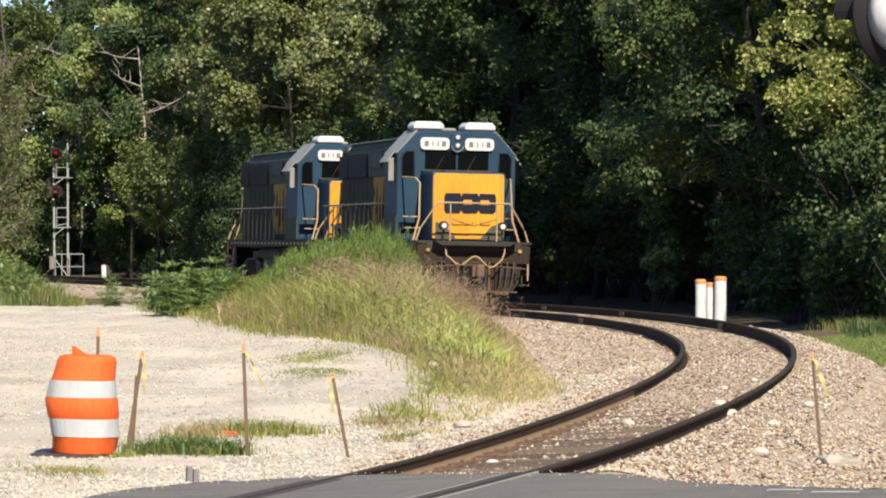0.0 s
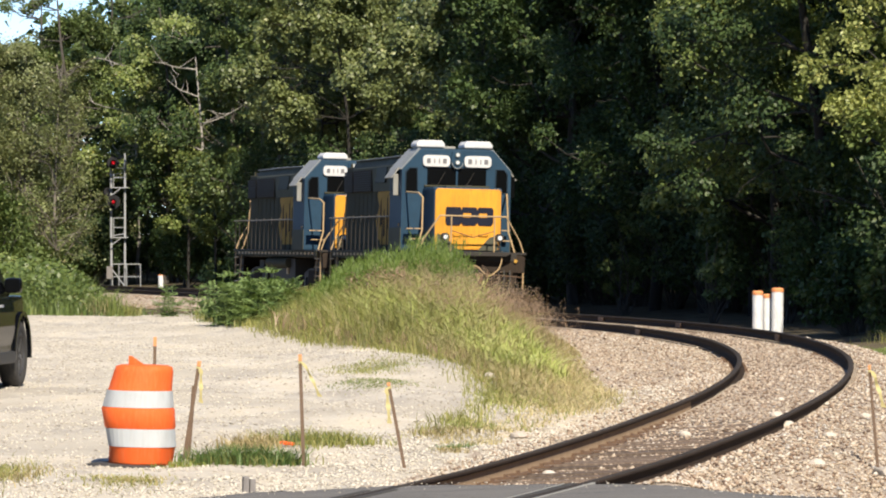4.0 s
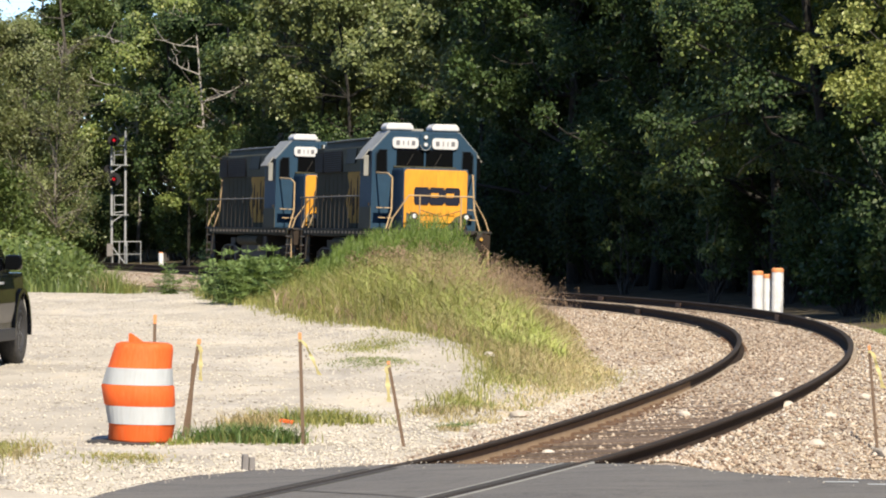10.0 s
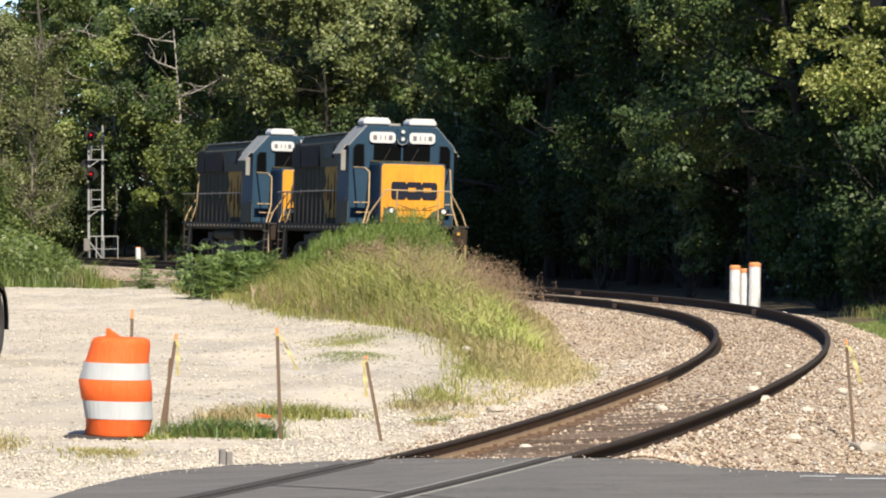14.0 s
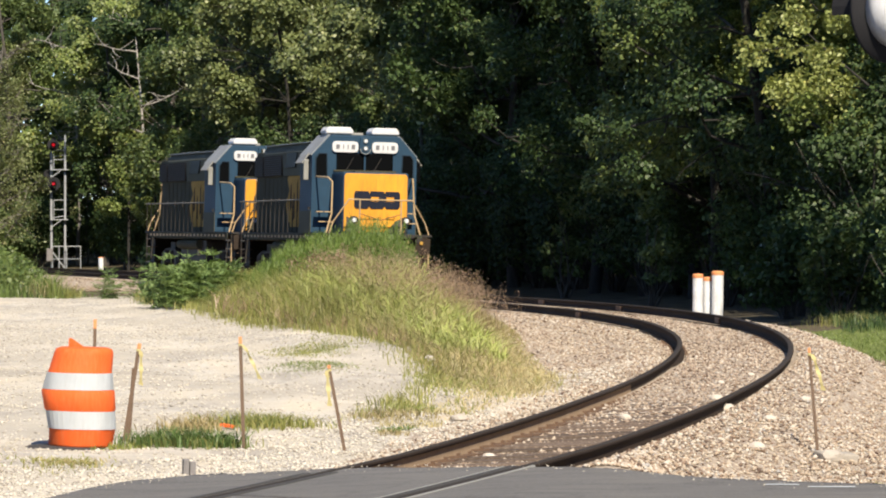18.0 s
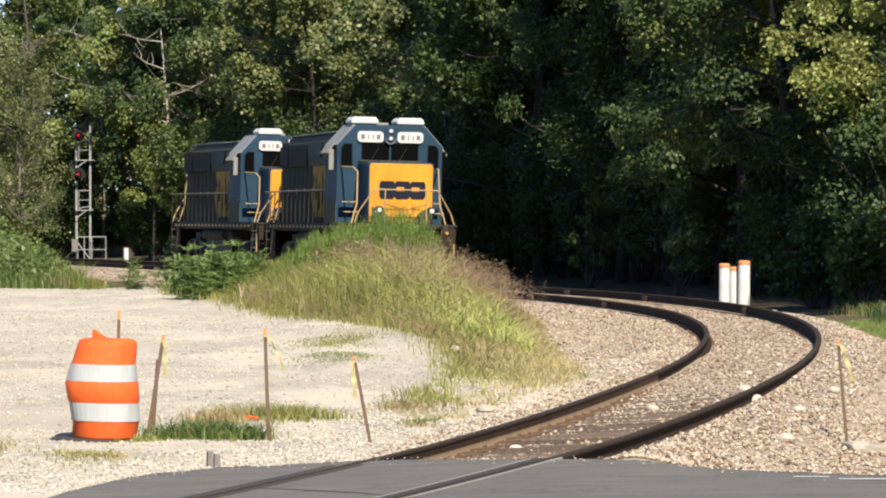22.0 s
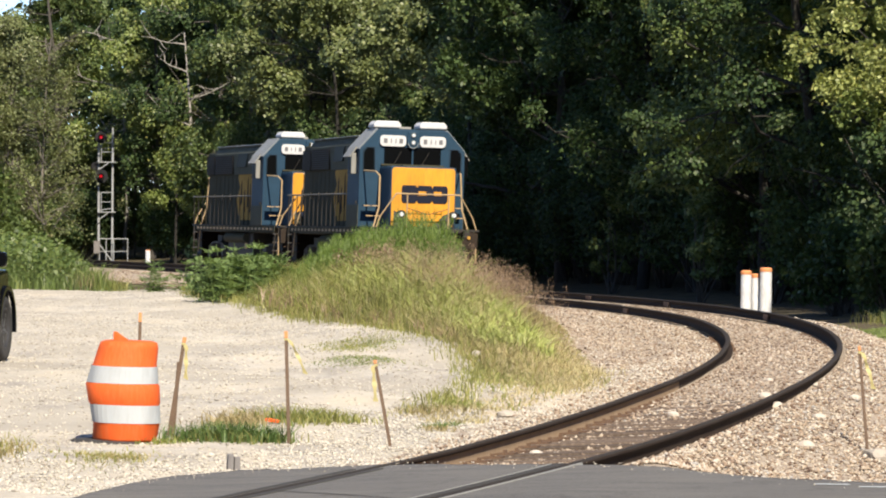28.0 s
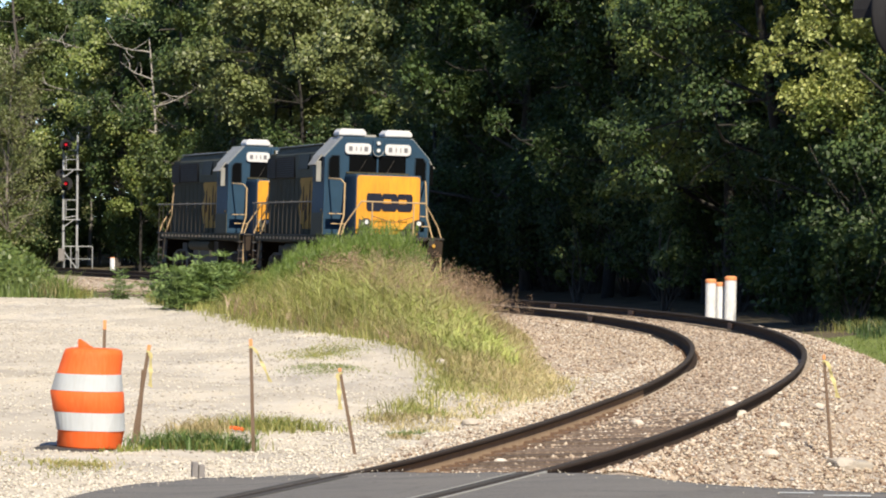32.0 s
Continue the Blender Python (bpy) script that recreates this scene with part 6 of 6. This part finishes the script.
    part("windscreen", Shape().prism([(.42, 1.66), (1.0, 1.12), (1.012, 1.13), (.432, 1.672)], "x", -.76, .76), GLASS, car, "dark windscreen")
    part("rear_screen", Shape().prism([(-2.30, 1.14), (-2.14, 1.60), (-2.152, 1.61), (-2.312, 1.15)], "x", -.72, .72), GLASS, car, "dark rear screen")
    part("rear_bumper", Shape().box(0, -2.40, .36, 1.84, .16, .28, bevel=.05), CARTRIM, car, "dull rear bumper")
    for sx in (-1, 1):
        part("roof_rail", Shape().pipe([(sx * .70, -1.8, 1.76), (sx * .70, -1.7, 1.82), (sx * .70, .0, 1.84), (sx * .70, .15, 1.77)], .018), CARTRIM, car, "roof rail")


make_drum(-2.69, 41.5)
part("second_lath", Shape().prism([(-.02, 0), (.02, 0), (.018, .78), (-.018, .80)], "y", -.01, .01, .003), STAKE, make_stake(-2.33, 42.3, .93, 9.0, .05, .35, .038), "second lath nailed alongside", m=pose(.045, .02, .02, 0, -4.5))
make_stake(-1.16, 41.4, 1.03, -1.8, .06, 1.0)
make_stake(-.21, 40.8, .80, -10.5, .03, -.25, .032)
make_stake(3.87, 38.8, .91, -4.5, .04, .5, .026)
make_stake(-2.72, 44.2, 1.10, 1.0, .09)
for x, y, r, top in ((6.9, 95, .112, .63), (7.31, 95, .125, .69), (7.12, 95.2, .10, .56)):
    make_post(x, y, r, top - gz(x, y), .09)
make_post(-11.3, 190, .105, .72, .03, label="small white marker post beside the far track")
make_post(-9.85, 100, .10, 1.72, .05, label="white marker post standing in the weeds")
make_signal(-15.15, 215, -.75)
make_crossing_signal(2.453, 21.08, 3.313)
make_suv(-5.32, 57.0, 6.7)
stub = tagged(new("stub_post", mesh_of("stub_post", Shape().box(-.025, 0, -.2, .05, .08, .35, bevel=.01).box(.032, .01, -.2, .05, .07, .33, bevel=.01), STUBGREY)), "short dark grey stub post in the gravel", "post")
stub.matrix_basis = pose(-1.5, 37.1, gz(-1.5, 37.1) - .01, 0, 2, 12)
block = tagged(new("concrete_block", mesh_of("concrete_block", Shape().box(0, 0, -.12, .34, .22, .19, bevel=.02), CONC)), "broken pale concrete block at the stake's foot", "block")
block.matrix_basis = pose(3.95, 38.2, gz(3.95, 38.2), 4, 3, 15)
# tar seam and paint marks on the road
seam = [(-.92, 29.85), (-.74, 29.55), (-.26, 28.66), (.17, 27.54), (.5, 26.7)]
V = []
for x, y in seam:
    V += [(x, y - .03, float(road_z(x, y - .03)) + .004), (x, y + .03, float(road_z(x, y + .03)) + .004)]
part("tar_seam", raw_mesh("tar_seam", V, [(2 * i, 2 * i + 2, 2 * i + 3, 2 * i + 1) for i in range(4)], RUBBER), None, ROAD, "black tar seam")
# paint marks on the road
for x, y, w in ((2.68, 29.25, .22), (2.98, 28.98, .30), (-2.9, 27.0, .5)):
    V = [(x - w / 2, y - .05, -.0005), (x + w / 2, y - .09, -.0005), (x + w / 2, y + .03, -.0005), (x - w / 2, y + .05, -.0005)]
    V = [(a, b, float(road_z(a, b)) + .004) for a, b, _ in V]
    part("road_marking", raw_mesh("road_marking", V, [(0, 1, 2, 3)], SHEET), None, ROAD, "worn white paint mark")
scrap = tagged(new("plastic_scrap", mesh_of("plastic_scrap", Shape().prism([(-.08, -.02), (.07, -.03), (.08, .02), (-.05, .03)], "z", 0, .025, .004), ORANGE)), "torn red-orange plastic scrap in the grass", "scrap")
scrap.matrix_basis = pose(-1.40, 44.0, gz(-1.40, 44.0) + .02, 14, 8, 10)


# ---- loose stones ----
def stones(name, rng, x, y, size, material, label, category, sink=.35, z=None):
    """Angular stones: jittered octahedra lying on the ground."""
    n = len(x)
    dirs = np.array([(1, 0, 0), (0, 1, 0), (-1, 0, 0), (0, -1, 0), (0, 0, 1), (0, 0, -1)], float)
    P = dirs[None] * rng.uniform(.55, 1.25, (n, 6, 1)) + rng.normal(0, .18, (n, 6, 3))
    a = rng.uniform(0, 2 * np.pi, n)
    c, s = np.cos(a)[:, None], np.sin(a)[:, None]
    P = np.stack([P[..., 0] * c - P[..., 1] * s, P[..., 0] * s + P[..., 1] * c, P[..., 2] * .64], -1) * size[:, None, None]
    zz = ground_z(x, y) if z is None else z
    P += np.column_stack([x, y, zz + size * sink])[:, None]
    tri = np.array([(0, 1, 4), (1, 2, 4), (2, 3, 4), (3, 0, 4), (1, 0, 5), (2, 1, 5), (3, 2, 5), (0, 3, 5)])
    F = (np.arange(n)[:, None, None] * 6 + tri[None]).reshape(-1, 3)
    return tagged(new(name, raw_mesh(name, P.reshape(-1, 3), F, material)), label, category, kind="stuff")


def lay_stones():
    rng = np.random.RandomState(17)
    s = 35 + 72 * rng.uniform(0, 1, 115000) ** 1.7
    d = rng.uniform(-3.4, 5.2, len(s))
    # few stones lie on the ties, more between them
    tie = np.min(np.abs(s[:, None] - np.array(TIES)[None, :90]), 1) < .115
    bed = rng.uniform(0, 1, len(s)) < np.where(tie, np.interp(s, (35, 44, 52, 62), (.16, .2, .42, 1.0)), np.interp(s, (35, 50, 62), (.95, .95, 1.0)))
    k = (np.abs(np.abs(d) - .7525) > np.interp(s, (50, 62), (.07, .09))) & ((np.abs(d) > .8) | bed) & (d < np.interp(s, (35, 50, 58, 66, 84, 92, 105), (5.2, 3.2, 2.15, 1.8, 1.75, 1.8, 1.6)) + rng.normal(0, .12, len(s)))
    s, d = s[k], d[k]
    y = np.interp(s, TL, TY)
    kx = np.interp(y, TY, TS)
    x, y = np.interp(y, TY, TX) + d / np.hypot(1, kx), y - d * kx / np.hypot(1, kx)
    ok = y > np.interp(x, *zip(*ROAD_EDGE)) + .12
    ok &= ~((d < -1.5) & (y < 60) & (rng.uniform(0, 1, len(x)) < np.interp(d, (-2.2, -1.5), (1, .4))))
    x, y, d = x[ok], y[ok], d[ok]
    crib = np.abs(d) < .70
    size = rng.uniform(.009, .027, len(x)) * np.interp(y, (35, 55, 70, 110), (1.0, .95, .95, 1.3)) * np.where(rng.uniform(0, 1, len(x)) < .08, 1.4, 1.0)
    stones("crib_ballast", rng, x[crib], y[crib], size[crib], BROWNSTONE, "rust-stained ballast between the rails", "ballast")
    x, y, size = x[~crib], y[~crib], size[~crib]
    stones("ballast_stones", rng, x, y, size, BALLAST, "pinkish and grey crushed track ballast", "ballast", .5)
    n = 42000
    y = 33.5 + 40 * rng.uniform(0, 1, n) ** 1.6
    x = rng.uniform(-1, 1, n) * .105 * y
    k = (lot_mask(x, y) > .4) & (y > np.interp(x, *zip(*ROAD_EDGE)) + .15)
    x, y = x[k], y[k]
    k = np.sin(x * .9 + 1.6 * np.sin(y * .23)) * np.sin(y * .55 + 1.1 * np.sin(x * .7)) + rng.normal(0, .45, len(x)) > -.6
    x, y = x[k], y[k]
    stones("limestone_chips", rng, x, y, rng.uniform(.006, .022, len(x)), LIMESTONE, "loose pale limestone chips in the yard", "gravel", .25)
    # pale gravel between the mound's toe and the rail
    n = 10000
    y = rng.uniform(36, 62, n)
    d = rng.uniform(-3.6, -1.35, n)
    x = np.interp(y, TY, TX) + d * np.hypot(1, np.interp(y, TY, TS))
    k = y > np.interp(x, *zip(*ROAD_EDGE)) + .3
    x, y = x[k], y[k]
    stones("toe_gravel", rng, x, y, rng.uniform(.007, .024, len(x)), LIMESTONE, "pale gravel beside the track ballast", "gravel", .25)
    # gravel thrown on the road's edge
    n = 320
    x = rng.uniform(-3.5, 4.5, n)
    y = np.interp(x, *zip(*ROAD_EDGE)) - np.abs(rng.normal(0, .45, n)) - .05
    stones("road_grit", rng, x, y, rng.uniform(.004, .011, n), LIMESTONE, "stray grit along the asphalt edge", "gravel", .2, road_z(x, y))
    # ballast of the far track
    s = rng.uniform(98, 185, 9000)
    d = rng.uniform(-4.2, -.95, len(s))
    y = np.interp(s, TL, TY)
    kx = np.interp(y, TY, TS)
    x, y = np.interp(y, TY, TX) + d / np.hypot(1, kx), y - d * kx / np.hypot(1, kx)
    stones("far_ballast", rng, x, y, rng.uniform(.02, .05, len(x)), BROWNSTONE, "coarse ballast beside the far track", "ballast")
    # the far half of the yard
    n = 30000
    y = rng.uniform(62, 96, n)
    x = rng.uniform(-1, 1, n) * .105 * y
    k = lot_mask(x, y) > .4
    x, y = x[k], y[k]
    stones("yard_chips", rng, x, y, rng.uniform(.007, .019, len(x)), LIMESTONE, "loose pale limestone chips in the far yard", "gravel", .2)


def single_rocks():
    rng = random.Random(2)
    for x, y, r in [(2.43, 42.6, .065), (.98, 36.9, .06), (3.55, 46, .07), (3.9, 50, .05), (4.4, 52, .05), (3.6, 40.5, .07), (4.25, 44, .06), (4.6, 47, .05), (.9, 45.5, .09), (3.9, 38.1, .10), (.75, 57.8, .09), (3.2, 37.2, .07), (3.4, 43, .07)]:
        bm = bmesh.new()
        bmesh.ops.create_icosphere(bm, subdivisions=2, radius=r)
        for v in bm.verts:
            v.co *= 1 + .45 * noise.noise(v.co * 9 + Vector((x * 7, y * 3, 0)))
            v.co.z *= .65
        rock = tagged(new("rock", mesh_of("rock", bm, LIMESTONE if r > .085 else BROWNSTONE)), "loose angular rock lying in the ballast", "rock", "loose rocks")
        rock.matrix_basis = pose(x, y, gz(x, y) + r * .3, 0, 0, rng.uniform(0, 360))


lay_stones()
single_rocks()


# ---- what moves ----
BACKING = [(0.0, 119.65), (0.5, 120.99), (1.0, 122.27), (1.5, 123.49), (2.0, 124.64), (2.5, 125.8), (3.0, 126.92), (3.5, 128.01), (4.0, 129.05), (4.5, 130.04), (5.0, 130.96), (5.5, 131.83),
           (6.0, 132.67), (6.5, 133.35), (7.0, 133.86), (7.5, 134.26), (8.0, 134.54), (8.4, 134.59), (9.0, 134.59), (20.0, 134.59), (32.0, 134.59)]


def stand(s):
    """The pose of a locomotive whose middle is s metres along the track, nose towards the crossing."""
    a, b = on_track(s - 5.18), on_track(s + 5.18)
    mid, d = (a + b) / 2, a - b
    turn = math.degrees(math.atan2(d.y, d.x))
    return Matrix.Translation(mid) @ Euler((radians(-1.5), -math.asin(d.z / d.length), radians(turn))).to_matrix().to_4x4()


def motions():
    for loco, back in ((LOCO, 8.8), (LOCO_2, 8.8 + 18.0)):
        walk(loco, [(t, stand(s + back)) for t, s in BACKING])
        for bog in loco.children:
            for w in bog.children:
                if w.name.startswith("wheelset"):
                    x = w.location.x
                    rows = []
                    for i in range(43):
                        t = i * 0.2
                        s = np.interp(t, [b[0] for b in BACKING], [b[1] for b in BACKING])
                        rows.append((t, pose(x, 0, .508, 0, -math.degrees((s - 119.65) / .508), 0)))
                    rows.append((32.0, rows[-1][1]))
                    walk(w, rows)


motions()
